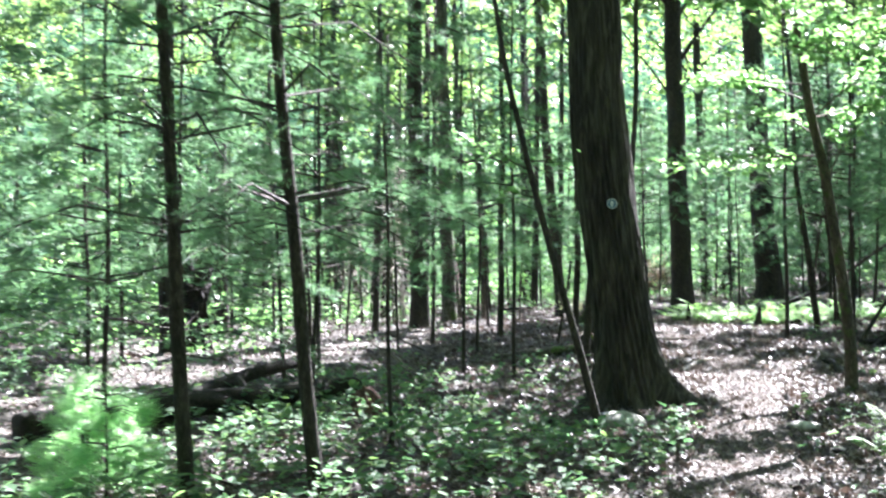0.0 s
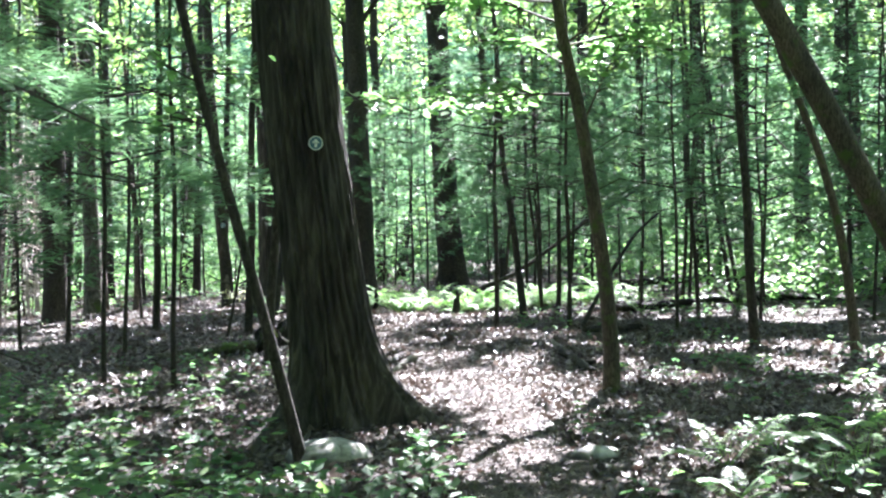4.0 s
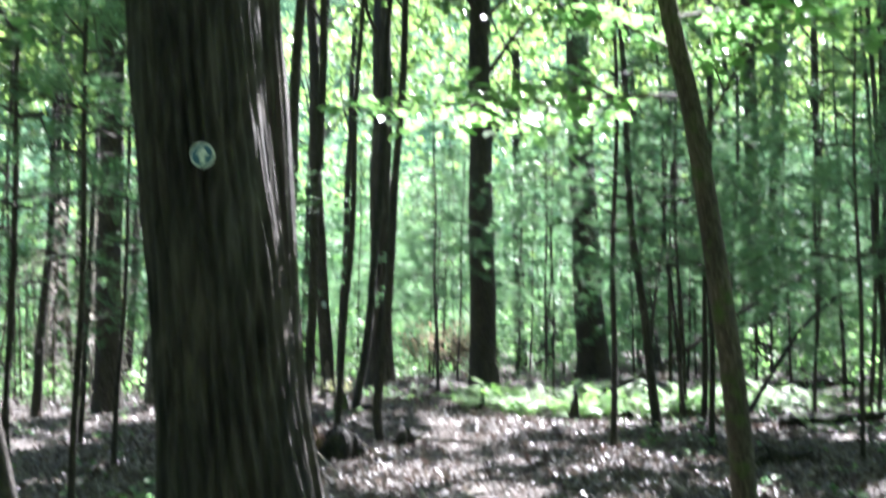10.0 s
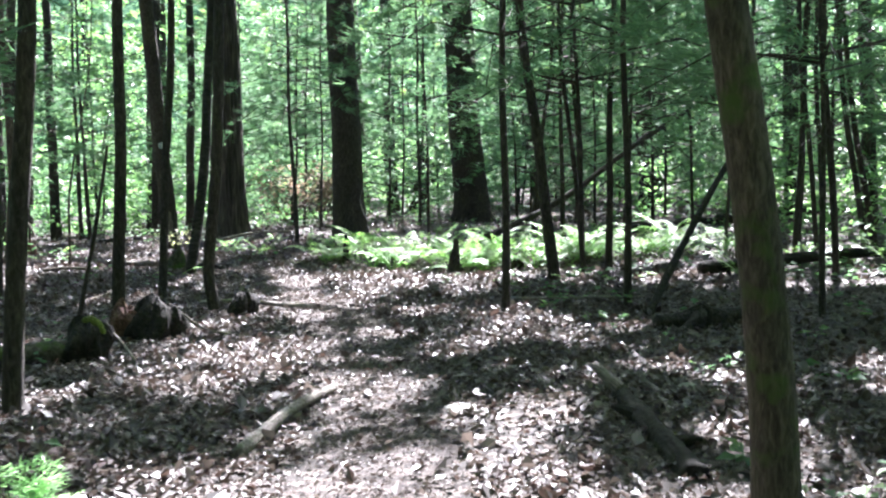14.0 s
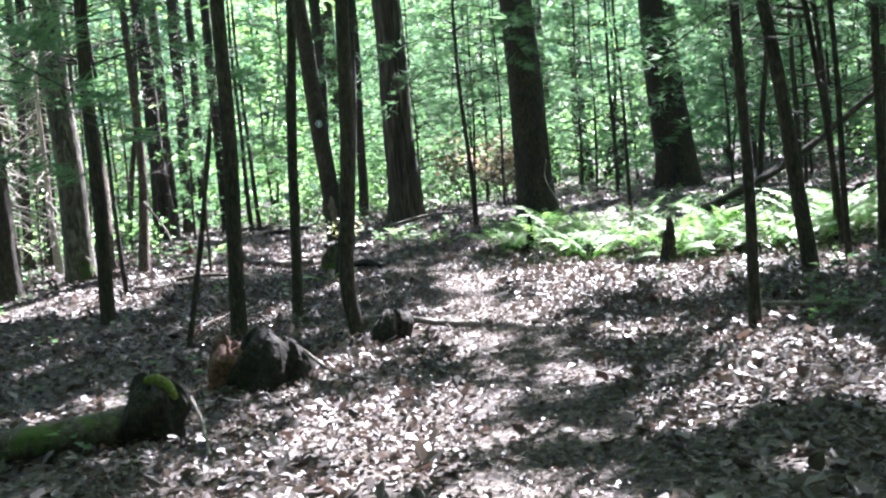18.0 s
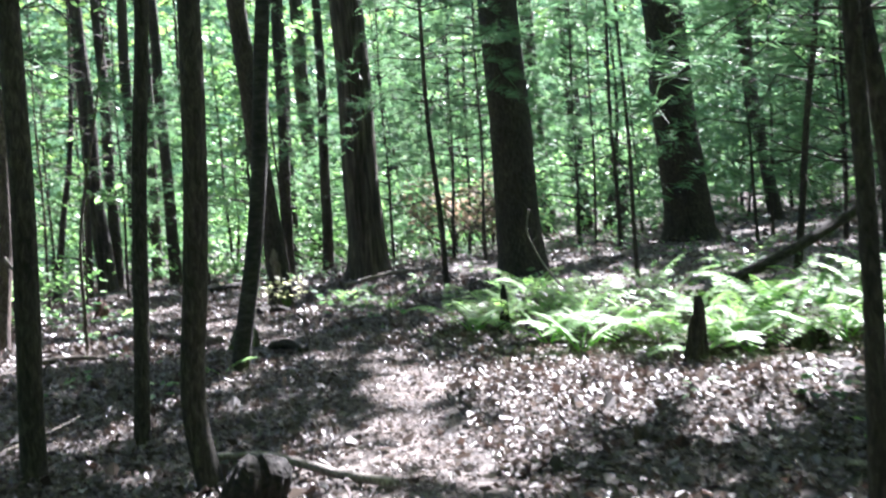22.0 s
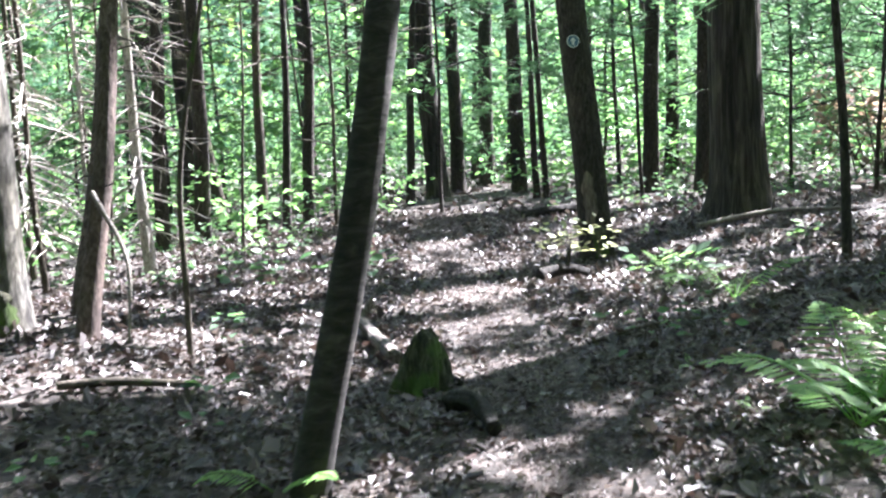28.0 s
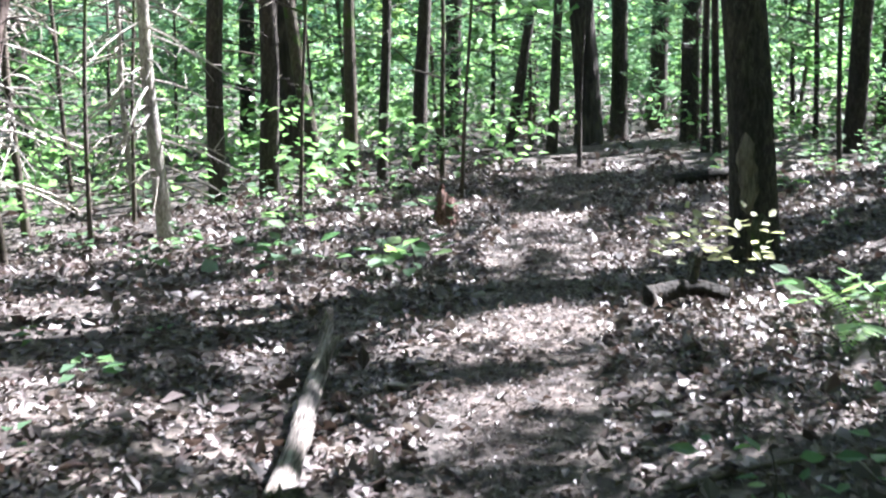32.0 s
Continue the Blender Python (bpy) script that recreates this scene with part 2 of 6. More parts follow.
    (23.8, look((1.691, 18.217, 1.308), (0.869, 22.130, 1.181), -3.26)),
    (23.9, look((1.695, 18.291, 1.308), (0.833, 22.195, 1.174), -3.19)),
    (24, look((1.694, 18.371, 1.309), (0.792, 22.265, 1.157), -3.16)),
    (24.1, look((1.681, 18.456, 1.311), (0.737, 22.338, 1.124), -3.16)),
    (24.2, look((1.658, 18.545, 1.313), (0.670, 22.414, 1.077), -3.17)),
    (24.3, look((1.634, 18.636, 1.316), (0.602, 22.490, 1.028), -3.19)),
    (24.4, look((1.614, 18.729, 1.322), (0.544, 22.569, 0.986), -3.20)),
    (24.5, look((1.606, 18.823, 1.330), (0.506, 22.651, 0.964), -3.21)),
    (26.5, look((1.719, 20.711, 1.557), (0.183, 24.350, 0.924), -3.29)),
    (26.6, look((1.715, 20.801, 1.562), (0.150, 24.428, 0.933), -3.43)),
    (26.7, look((1.702, 20.886, 1.562), (0.099, 24.500, 0.952), -3.71)),
    (26.8, look((1.683, 20.968, 1.557), (0.040, 24.569, 0.974), -4.01)),
    (26.9, look((1.661, 21.049, 1.551), (-0.021, 24.635, 0.993), -4.22)),
    (27, look((1.639, 21.129, 1.544), (-0.075, 24.702, 1.003), -4.21)),
    (27.1, look((1.618, 21.207, 1.536), (-0.123, 24.768, 0.999), -3.88)),
    (27.2, look((1.595, 21.283, 1.525), (-0.170, 24.832, 0.986), -3.31)),
    (27.3, look((1.570, 21.358, 1.514), (-0.216, 24.896, 0.969), -2.66)),
    (27.4, look((1.544, 21.434, 1.504), (-0.259, 24.962, 0.954), -2.09)),
    (27.5, look((1.518, 21.513, 1.497), (-0.298, 25.035, 0.946), -1.76)),
    (27.6, look((1.489, 21.595, 1.495), (-0.334, 25.113, 0.945), -1.75)),
    (27.7, look((1.457, 21.678, 1.497), (-0.367, 25.195, 0.948), -1.96)),
    (27.8, look((1.426, 21.763, 1.500), (-0.398, 25.282, 0.954), -2.27)),
    (27.9, look((1.398, 21.851, 1.503), (-0.424, 25.371, 0.963), -2.55)),
    (28, look((1.377, 21.942, 1.506), (-0.445, 25.463, 0.976), -2.68)),
    (28.1, look((1.367, 22.038, 1.507), (-0.458, 25.560, 0.992), -2.66)),
    (28.2, look((1.365, 22.139, 1.508), (-0.463, 25.662, 1.012), -2.57)),
    (28.3, look((1.365, 22.241, 1.509), (-0.465, 25.766, 1.035), -2.42)),
    (28.4, look((1.364, 22.341, 1.510), (-0.470, 25.868, 1.059), -2.21)),
    (28.5, look((1.354, 22.436, 1.510), (-0.484, 25.964, 1.086), -1.96)),
    (28.6, look((1.334, 22.525, 1.509), (-0.507, 26.055, 1.116), -1.62)),
    (28.7, look((1.307, 22.611, 1.507), (-0.537, 26.142, 1.152), -1.17)),
    (28.8, look((1.277, 22.693, 1.505), (-0.570, 26.227, 1.189), -0.70)),
    (28.9, look((1.247, 22.772, 1.503), (-0.605, 26.306, 1.219), -0.29)),
    (29, look((1.219, 22.848, 1.502), (-0.637, 26.381, 1.239), -0.03)),
    (29.1, look((1.192, 22.917, 1.500), (-0.665, 26.451, 1.245), 0.05)),
    (29.2, look((1.164, 22.981, 1.499), (-0.692, 26.515, 1.240), 0.00)),
    (29.3, look((1.138, 23.043, 1.498), (-0.719, 26.575, 1.230), -0.12)),
    (29.4, look((1.114, 23.107, 1.498), (-0.750, 26.635, 1.218), -0.26)),
    (29.5, look((1.096, 23.177, 1.497), (-0.787, 26.694, 1.208), -0.37)),
    (29.6, look((1.087, 23.255, 1.497), (-0.830, 26.754, 1.206), -0.45)),
    (29.7, look((1.085, 23.338, 1.498), (-0.878, 26.811, 1.208), -0.54)),
    (29.8, look((1.085, 23.424, 1.498), (-0.929, 26.868, 1.208), -0.63)),
    (29.9, look((1.082, 23.510, 1.497), (-0.982, 26.923, 1.198), -0.69)),
    (30, look((1.071, 23.593, 1.491), (-1.037, 26.977, 1.174), -0.70)),
    (30.1, look((1.049, 23.675, 1.479), (-1.098, 27.032, 1.129), -0.59)),
    (30.2, look((1.021, 23.757, 1.462), (-1.163, 27.085, 1.068), -0.38)),
    (30.3, look((0.989, 23.838, 1.444), (-1.229, 27.137, 0.999), -0.17)),
    (30.4, look((0.955, 23.916, 1.428), (-1.290, 27.188, 0.929), -0.06)),
    (30.5, look((0.924, 23.988, 1.420), (-1.342, 27.238, 0.864), -0.14)),
    (30.6, look((0.892, 24.053, 1.422), (-1.383, 27.284, 0.801), -0.52)),
    (30.7, look((0.859, 24.111, 1.431), (-1.416, 27.326, 0.735), -1.15)),
    (30.8, look((0.827, 24.166, 1.443), (-1.444, 27.368, 0.672), -1.84)),
    (30.9, look((0.797, 24.224, 1.454), (-1.469, 27.413, 0.620), -2.44)),
    (31, look((0.772, 24.290, 1.462), (-1.494, 27.468, 0.585), -2.77)),
    (31.1, look((0.754, 24.366, 1.466), (-1.517, 27.536, 0.573), -2.76)),
    (31.2, look((0.741, 24.449, 1.468), (-1.538, 27.614, 0.577), -2.53)),
    (31.3, look((0.731, 24.535, 1.469), (-1.558, 27.697, 0.592), -2.17)),
    (31.4, look((0.719, 24.620, 1.469), (-1.580, 27.779, 0.611), -1.81)),
    (31.5, look((0.703, 24.701, 1.467), (-1.607, 27.855, 0.625), -1.55)),
    (31.6, look((0.682, 24.775, 1.463), (-1.641, 27.925, 0.636), -1.40)),
    (31.7, look((0.658, 24.847, 1.458), (-1.679, 27.991, 0.648), -1.29)),
    (31.8, look((0.631, 24.917, 1.452), (-1.719, 28.055, 0.660), -1.21)),
    (31.9, look((0.604, 24.986, 1.445), (-1.760, 28.119, 0.673), -1.14)),
    (32, look((0.579, 25.057, 1.439), (-1.800, 28.183, 0.685), -1.05)),
], exposures=[(0, 3.9, 5660, 17), (1.5, 4.02, 5660, 17.5), (3.5, 3.95, 5660, 18.5), (6, 3.92, 5660, 19.5), (9.5, 3.9, 5660, 17), (11, 3.7, 5660, 17.5), (13, 3.5, 5660, 18), (14.5, 3.78, 5660, 20), (18, 3.84, 5660, 19.5), (21, 3.7, 5660, 19), (23, 3.57, 5660, 19.5), (27, 3.9, 5660, 18.5), (29.5, 3.88, 5660, 17.5), (31, 3.82, 5660, 16), (32, 3.62, 5660, 17)])

# ---- daylight ----
SUN_TO = Vector((0.32, 0.86, 1.05)).normalized()  # towards the sun: ahead of the walker, a little to the right
world = bpy.data.worlds.new("world")
scene.world = world
world.use_nodes = True
wn = world.node_tree
sky = wn.nodes.new("ShaderNodeTexSky")
sky.sky_type = "NISHITA"
sky.sun_disc = False
sky.sun_elevation = math.asin(SUN_TO.z)
sky.sun_rotation = math.atan2(SUN_TO.x, SUN_TO.y)
sky.air_density, sky.dust_density = 1.0, 1.5
wn.nodes["Background"].inputs[1].default_value = 0.052
wn.links.new(sky.outputs[0], wn.nodes["Background"].inputs[0])
sun = new("sun", bpy.data.lights.new("sun", "SUN"))
sun.data.energy = 5.0
sun.data.angle = radians(0.5)
sun.data.color = (1.0, 0.95, 0.86)
sun.matrix_world = look(SUN_TO * 40, (0, 0, 0))


# ---- materials ----
def node(tree, kind, **values):
    n = tree.nodes.new(kind)
    for key, value in values.items():
        n.inputs[key].default_value = value
    return n


def ramp(tree, fac, stops):
    r = tree.nodes.new("ShaderNodeValToRGB")
    while len(r.color_ramp.elements) < len(stops):
        r.color_ramp.elements.new(0.5)
    for e, (at, colour) in zip(r.color_ramp.elements, stops):
        e.position, e.color = at, (*colour, 1)
    tree.links.new(fac, r.inputs[0])
    return r


def coords(tree, scale):
    tc = tree.nodes.new("ShaderNodeTexCoord")
    m = tree.nodes.new("ShaderNodeMapping")
    m.inputs["Scale"].default_value = scale
    tree.links.new(tc.outputs["Object"], m.inputs[0])
    return m.outputs[0]


def fresh(name):
    m = bpy.data.materials.new(name)
    m.use_nodes = True
    return m, m.node_tree, m.node_tree.nodes["Principled BSDF"]


def bark(name, dark, mid, light, grain=(34, 34, 5), bump=0.6, moss=0.0):
    """Furrowed bark: long vertical plates, with lichen blotches at a larger scale."""
    m, t, b = fresh(name)
    n1 = node(t, "ShaderNodeTexNoise", Scale=1.0, Detail=8.0, Roughness=0.65, Distortion=0.7)
    t.links.new(coords(t, grain), n1.inputs["Vector"])
    n2 = node(t, "ShaderNodeTexNoise", Scale=1.0, Detail=4.0)
    t.links.new(coords(t, (3.2, 3.2, 1.4)), n2.inputs["Vector"])
    c1 = ramp(t, n1.outputs["Fac"], [(0.34, dark), (0.5, mid), (0.68, light)])
    c2 = ramp(t, n2.outputs["Fac"], [(0.4, (0.72, 0.72, 0.74)), (0.62, (1.15, 1.12, 1.05))])
    mix = t.nodes.new("ShaderNodeMix")
    mix.data_type, mix.blend_type = "RGBA", "MULTIPLY"
    mix.inputs["Factor"].default_value = 1.0
    t.links.new(c1.outputs[0], mix.inputs["A"])
    t.links.new(c2.outputs[0], mix.inputs["B"])
    out = mix.outputs["Result"]
    if moss:
        n3 = node(t, "ShaderNodeTexNoise", Scale=5.0, Detail=6.0)
        t.links.new(coords(t, (1, 1, 1)), n3.inputs["Vector"])
        f = ramp(t, n3.outputs["Fac"], [(0.62 - moss * 0.3, (0, 0, 0)), (0.72 - moss * 0.3, (1, 1, 1))])
        mm = t.nodes.new("ShaderNodeMix")
        mm.data_type = "RGBA"
        t.links.new(f.outputs[0], mm.inputs["Factor"])
        t.links.new(out, mm.inputs["A"])
        mm.inputs["B"].default_value = (0.055, 0.085, 0.02, 1)
        out = mm.outputs["Result"]
    t.links.new(out, b.inputs["Base Color"])
    b.inputs["Roughness"].default_value = 0.9
    b.inputs["Specular IOR Level"].default_value = 0.35
    bp = node(t, "ShaderNodeBump", Strength=bump, Distance=0.02)
    t.links.new(n1.outputs["Fac"], bp.inputs["Height"])
    t.links.new(bp.outputs[0], b.inputs["Normal"])
    return m


def foliage(name, stops, through=0.5, gloss=0.45):
    """Thin leaves that let light through; every leaf has its own tint."""
    m, t, b = fresh(name)
    g = t.nodes.new("ShaderNodeNewGeometry")
    oi = t.nodes.new("ShaderNodeObjectInfo")
    add = node(t, "ShaderNodeMath")
    add.operation = "MULTIPLY_ADD"
    t.links.new(oi.outputs["Random"], add.inputs[0])
    add.inputs[1].default_value = 0.3
    sc = node(t, "ShaderNodeMath")
    sc.operation = "MULTIPLY"
    sc.inputs[1].default_value = 0.7
    t.links.new(g.outputs["Random Per Island"], sc.inputs[0])
    t.links.new(sc.outputs[0], add.inputs[2])
    c = ramp(t, add.outputs[0], stops)
    t.links.new(c.outputs[0], b.inputs["Base Color"])
    b.inputs["Roughness"].default_value = gloss
    tr = t.nodes.new("ShaderNodeBsdfTranslucent")
    bright = t.nodes.new("ShaderNodeMix")
    bright.data_type, bright.blend_type = "RGBA", "MULTIPLY"
    bright.inputs["Factor"].default_value = 1.0
    bright.inputs["B"].default_value = (2.3, 2.3, 1.9, 1)
    t.links.new(c.outputs[0], bright.inputs["A"])
    t.links.new(bright.outputs["Result"], tr.inputs["Color"])
    mx = t.nodes.new("ShaderNodeMixShader")
    mx.inputs[0].default_value = through
    t.links.new(b.outputs[0], mx.inputs[1])
    t.links.new(tr.outputs[0], mx.inputs[2])
    t.links.new(mx.outputs[0], t.nodes["Material Output"].inputs["Surface"])
    return m


OAK = bark("furrowed grey brown bark", (0.009, 0.007, 0.006), (0.038, 0.031, 0.0275), (0.092, 0.078, 0.069), (15, 15, 2.4), 1.2)
DARKOAK = bark("dark furrowed bark", (0.008, 0.0065, 0.0055), (0.042, 0.034, 0.029), (0.11, 0.092, 0.078), (20, 20, 1.6), 1.2)
PINE = bark("dark pine bark", (0.012, 0.010, 0.009), (0.037, 0.030, 0.026), (0.085, 0.071, 0.062), (45, 45, 14), 0.8)
RINGED = bark("ringed dark bark", (0.012, 0.010, 0.009), (0.026, 0.022, 0.02), (0.06, 0.052, 0.047), (9, 9, 26), 0.5)
SMOOTH = bark("thin brown bark", (0.026, 0.021, 0.016), (0.068, 0.055, 0.043), (0.135, 0.114, 0.09), (60, 60, 16), 0.5, 0.2)
REDBARK = bark("reddish brown flaky bark", (0.03, 0.019, 0.016), (0.088, 0.062, 0.053), (0.19, 0.148, 0.13), (45, 45, 14), 0.9)
DEAD = bark("weathered dead wood", (0.07, 0.06, 0.052), (0.19, 0.168, 0.148), (0.34, 0.31, 0.28), (60, 60, 60), 0.6)
BLEACHED = bark("bleached dead bark", (0.16, 0.14, 0.125), (0.36, 0.33, 0.30), (0.55, 0.52, 0.48), (60, 60, 20), 0.6)
ROTTEN = bark("dark rotten wood", (0.004, 0.0035, 0.003), (0.014, 0.011, 0.009), (0.038, 0.03, 0.026), (30, 30, 30), 0.9)
MOSS = bark("yellow green moss", (0.05, 0.07, 0.015), (0.12, 0.15, 0.03), (0.24, 0.26, 0.07), (70, 70, 70), 0.9)
LOGWOOD = bark("mossy log bark", (0.022, 0.019, 0.016), (0.07, 0.061, 0.052), (0.15, 0.135, 0.118), (30, 30, 30), 0.8, 0.4)
MOSSBARK = bark("mossy dark bark", (0.02, 0.02, 0.014), (0.05, 0.05, 0.033), (0.12, 0.115, 0.08), (40, 40, 14), 0.9, 0.5)
GREYLOG = bark("weathered grey log", (0.022, 0.018, 0.016), (0.15, 0.128, 0.116), (0.31, 0.28, 0.262), (55, 55, 5), 1.6)
SCAR = bark("bare scarred wood", (0.05, 0.04, 0.032), (0.15, 0.12, 0.095), (0.27, 0.225, 0.18), (40, 40, 8), 0.7)
FLAKING = bark("pale flaking bark", (0.02, 0.017, 0.015), (0.09, 0.082, 0.07), (0.24, 0.225, 0.195), (22, 22, 6), 1.0)
RED = bark("reddish rotten wood", (0.035, 0.018, 0.015), (0.11, 0.058, 0.046), (0.22, 0.13, 0.11), (40, 40, 40), 0.8)
MAPLE_LEAF = foliage("maple leaf", [(0.0, (0.044, 0.098, 0.038)), (0.5, (0.082, 0.16, 0.056)), (1.0, (0.145, 0.255, 0.10))], 0.52)
CANOPY_LEAF = foliage("canopy leaf", [(0.0, (0.042, 0.082, 0.027)), (1.0, (0.115, 0.172, 0.05))], 0.5)
NEEDLE = foliage("white pine needle", [(0.0, (0.040, 0.088, 0.046)), (0.6, (0.070, 0.136, 0.072)), (1.0, (0.125, 0.20, 0.108))], 0.42, 0.6)
YOUNG_NEEDLE = foliage("young pine needle", [(0.0, (0.13, 0.26, 0.12)), (1.0, (0.24, 0.40, 0.19))], 0.5, 0.4)
FERN = foliage("fern frond", [(0.0, (0.07, 0.15, 0.042)), (0.6, (0.125, 0.235, 0.065)), (1.0, (0.20, 0.31, 0.095))], 0.5)
HERB = foliage("seedling leaf", [(0.0, (0.035, 0.08, 0.04)), (0.6, (0.065, 0.125, 0.06)), (1.0, (0.13, 0.20, 0.07))], 0.45, 0.65)
YELLOW = foliage("yellowing leaf", [(0.0, (0.15, 0.17, 0.09)), (1.0, (0.28, 0.28, 0.16))], 0.45)
RUSSET = foliage("withered russet leaf", [(0.0, (0.09, 0.06, 0.045)), (0.6, (0.21, 0.15, 0.125)), (1.0, (0.10, 0.14, 0.05))], 0.4, 0.7)
LITTER = foliage("dead leaf", [(0.0, (0.017, 0.0115, 0.0105)), (0.24, (0.058, 0.038, 0.035)), (0.44, (0.038, 0.031, 0.030)), (0.62, (0.105, 0.084, 0.083)), (0.84, (0.135, 0.116, 0.116)), (1.0, (0.225, 0.203, 0.204))], 0.12, 0.5)


def soil(name, lo, mid, hi, bump):
    m, t, b = fresh(name)
    v = node(t, "ShaderNodeTexVoronoi", Scale=17.0)
    t.links.new(coords(t, (1, 1, 1)), v.inputs["Vector"])
    n = node(t, "ShaderNodeTexNoise", Scale=26.0, Detail=8.0, Roughness=0.7)
    t.links.new(coords(t, (1, 1, 1)), n.inputs["Vector"])
    big = node(t, "ShaderNodeTexNoise", Scale=0.9, Detail=5.0)
    t.links.new(coords(t, (1, 1, 1)), big.inputs["Vector"])
    bw = t.nodes.new("ShaderNodeSeparateColor")
    t.links.new(v.outputs["Color"], bw.inputs[0])
    a = node(t, "ShaderNodeMath")
    a.operation = "MULTIPLY_ADD"
    t.links.new(n.outputs["Fac"], a.inputs[0])
    a.inputs[1].default_value = 0.6
    s = node(t, "ShaderNodeMath")
    s.operation = "MULTIPLY"
    s.inputs[1].default_value = 0.4
    t.links.new(bw.outputs[0], s.inputs[0])
    t.links.new(s.outputs[0], a.inputs[2])
    c = ramp(t, a.outputs[0], [(0.28, lo), (0.5, mid), (0.72, hi)])
    k = ramp(t, big.outputs["Fac"], [(0.35, (0.7, 0.68, 0.68)), (0.65, (1.1, 1.05, 1.0))])
    mix = t.nodes.new("ShaderNodeMix")
    mix.data_type, mix.blend_type = "RGBA", "MULTIPLY"
    mix.inputs["Factor"].default_value = 1.0
    t.links.new(c.outputs[0], mix.inputs["A"])
    t.links.new(k.outputs[0], mix.inputs["B"])
    t.links.new(mix.outputs["Result"], b.inputs["Base Color"])
    b.inputs["Roughness"].default_value = 0.95
    b.inputs["Specular IOR Level"].default_value = 0.35
    bp = node(t, "ShaderNodeBump", Strength=bump, Distance=0.03)
    t.links.new(a.outputs[0], bp.inputs["Height"])
    t.links.new(bp.outputs[0], b.inputs["Normal"])
    return m


DUFF = soil("forest floor duff", (0.014, 0.0115, 0.0105), (0.045, 0.038, 0.034), (0.13, 0.113, 0.104), 1.0)
DIRT = soil("trodden dirt", (0.018, 0.014, 0.0125), (0.052, 0.042, 0.038), (0.115, 0.096, 0.088), 1.0)
STONE = bark("grey stone", (0.10, 0.097, 0.092), (0.22, 0.215, 0.205), (0.34, 0.33, 0.32), (12, 12, 12), 0.5)


def paint(name, colour, rough=0.5):
    m, t, b = fresh(name)
    n = node(t, "ShaderNodeTexNoise", Scale=60.0, Detail=5.0)
    t.links.new(coords(t, (1, 1, 1)), n.inputs["Vector"])
    c = ramp(t, n.outputs["Fac"], [(0.3, tuple(v * 0.8 for v in colour)), (0.7, colour)])
    t.links.new(c.outputs[0], b.inputs["Base Color"])
    b.inputs["Roughness"].default_value = rough
    return m


BLUE, WHITE = paint("blue plastic", (0.055, 0.14, 0.23), 0.4), paint("white plastic", (0.74, 0.76, 0.76), 0.4)


# ---- geometry helpers ----
rng = np.random.default_rng(7)


def make_mesh(name, geo, mat, smooth=False):
    v, f = np.asarray(geo[0], dtype=np.float32), np.asarray(geo[1], dtype=np.int32)
    me = bpy.data.meshes.new(name)
    n, k = f.shape
    me.vertices.add(len(v))
    me.vertices.foreach_set("co", v.ravel())
    me.loops.add(n * k)
    me.loops.foreach_set("vertex_index", f.ravel())
    me.polygons.add(n)
    me.polygons.foreach_set("loop_start", np.arange(n, dtype=np.int32) * k)
    me.polygons.foreach_set("use_smooth", np.full(n, smooth))
    me.update(calc_edges=True)
    me.materials.append(mat)
    return me


def part(name, geo, mat, parent=None, label="", smooth=False):
    """Links one mesh object, as a part of its thing or as a thing of its own."""
    ob = new(name, make_mesh(name, geo, mat, smooth))
    ob.parent = parent
    return tagged(ob, label) if label else ob


def thing(name, x, y, z, label, category, group="", turn=0.0):
    ob = new(name)
    ob.empty_display_size = 0.1
    ob.matrix_basis = pose(x, y, z, 0, 0, turn)
    return tagged(ob, label, category, group)


def join(geos):
    vs, fs, at = [], [], 0
    for v, f in geos:
        vs.append(v)
        fs.append(np.asarray(f) + at)
        at += len(v)
    return np.concatenate(vs), np.concatenate(fs)


def tube(pts, rad, seg=8, shape=None, cap=True):
    """A swept tube of quads along pts; shape(angle, run) scales its radius."""
    pts, rad = np.asarray(pts, float), np.asarray(rad, float)
    n = len(pts)
    tan = np.gradient(pts, axis=0)
    tan /= np.linalg.norm(tan, axis=1)[:, None]
    ref = np.array([0.0, 1.0, 0.0]) if abs(tan[:, 1]).mean() < 0.8 else np.array([1.0, 0.0, 0.0])
    a = np.cross(np.cross(tan, ref), tan) * 1.0
    a /= np.linalg.norm(a, axis=1)[:, None]
    b = np.cross(tan, a)
    th = np.linspace(0, 2 * math.pi, seg, endpoint=False)
    run = np.r_[0, np.cumsum(np.linalg.norm(np.diff(pts, axis=0), axis=1))]
    r = rad[:, None] * np.ones(seg)
    if shape:
        r = r * shape(th[None, :], run[:, None])
    v = pts[:, None] + r[..., None] * (np.cos(th)[None, :, None] * b[:, None] + np.sin(th)[None, :, None] * a[:, None])
    i = np.arange(n - 1)[:, None] * seg + np.arange(seg)
    j = np.arange(n - 1)[:, None] * seg + (np.arange(seg) + 1) % seg
    f = np.stack([i, j, j + seg, i + seg], -1).reshape(-1, 4)
    v = v.reshape(-1, 3)
    if cap:
        v = np.r_[v, pts[:1], pts[-1:]]
        c0, c1, s = n * seg, n * seg + 1, np.arange(0, seg, 2)
        lo = np.stack([np.full(len(s), c0), (s + 2) % seg, (s + 1) % seg, s], -1)
        up = np.stack([np.full(len(s), c1), s, s + 1, (s + 2) % seg], -1) + np.array([0, 1, 1, 1]) * (n - 1) * seg
        f = np.r_[f, lo, up]
    return v, f


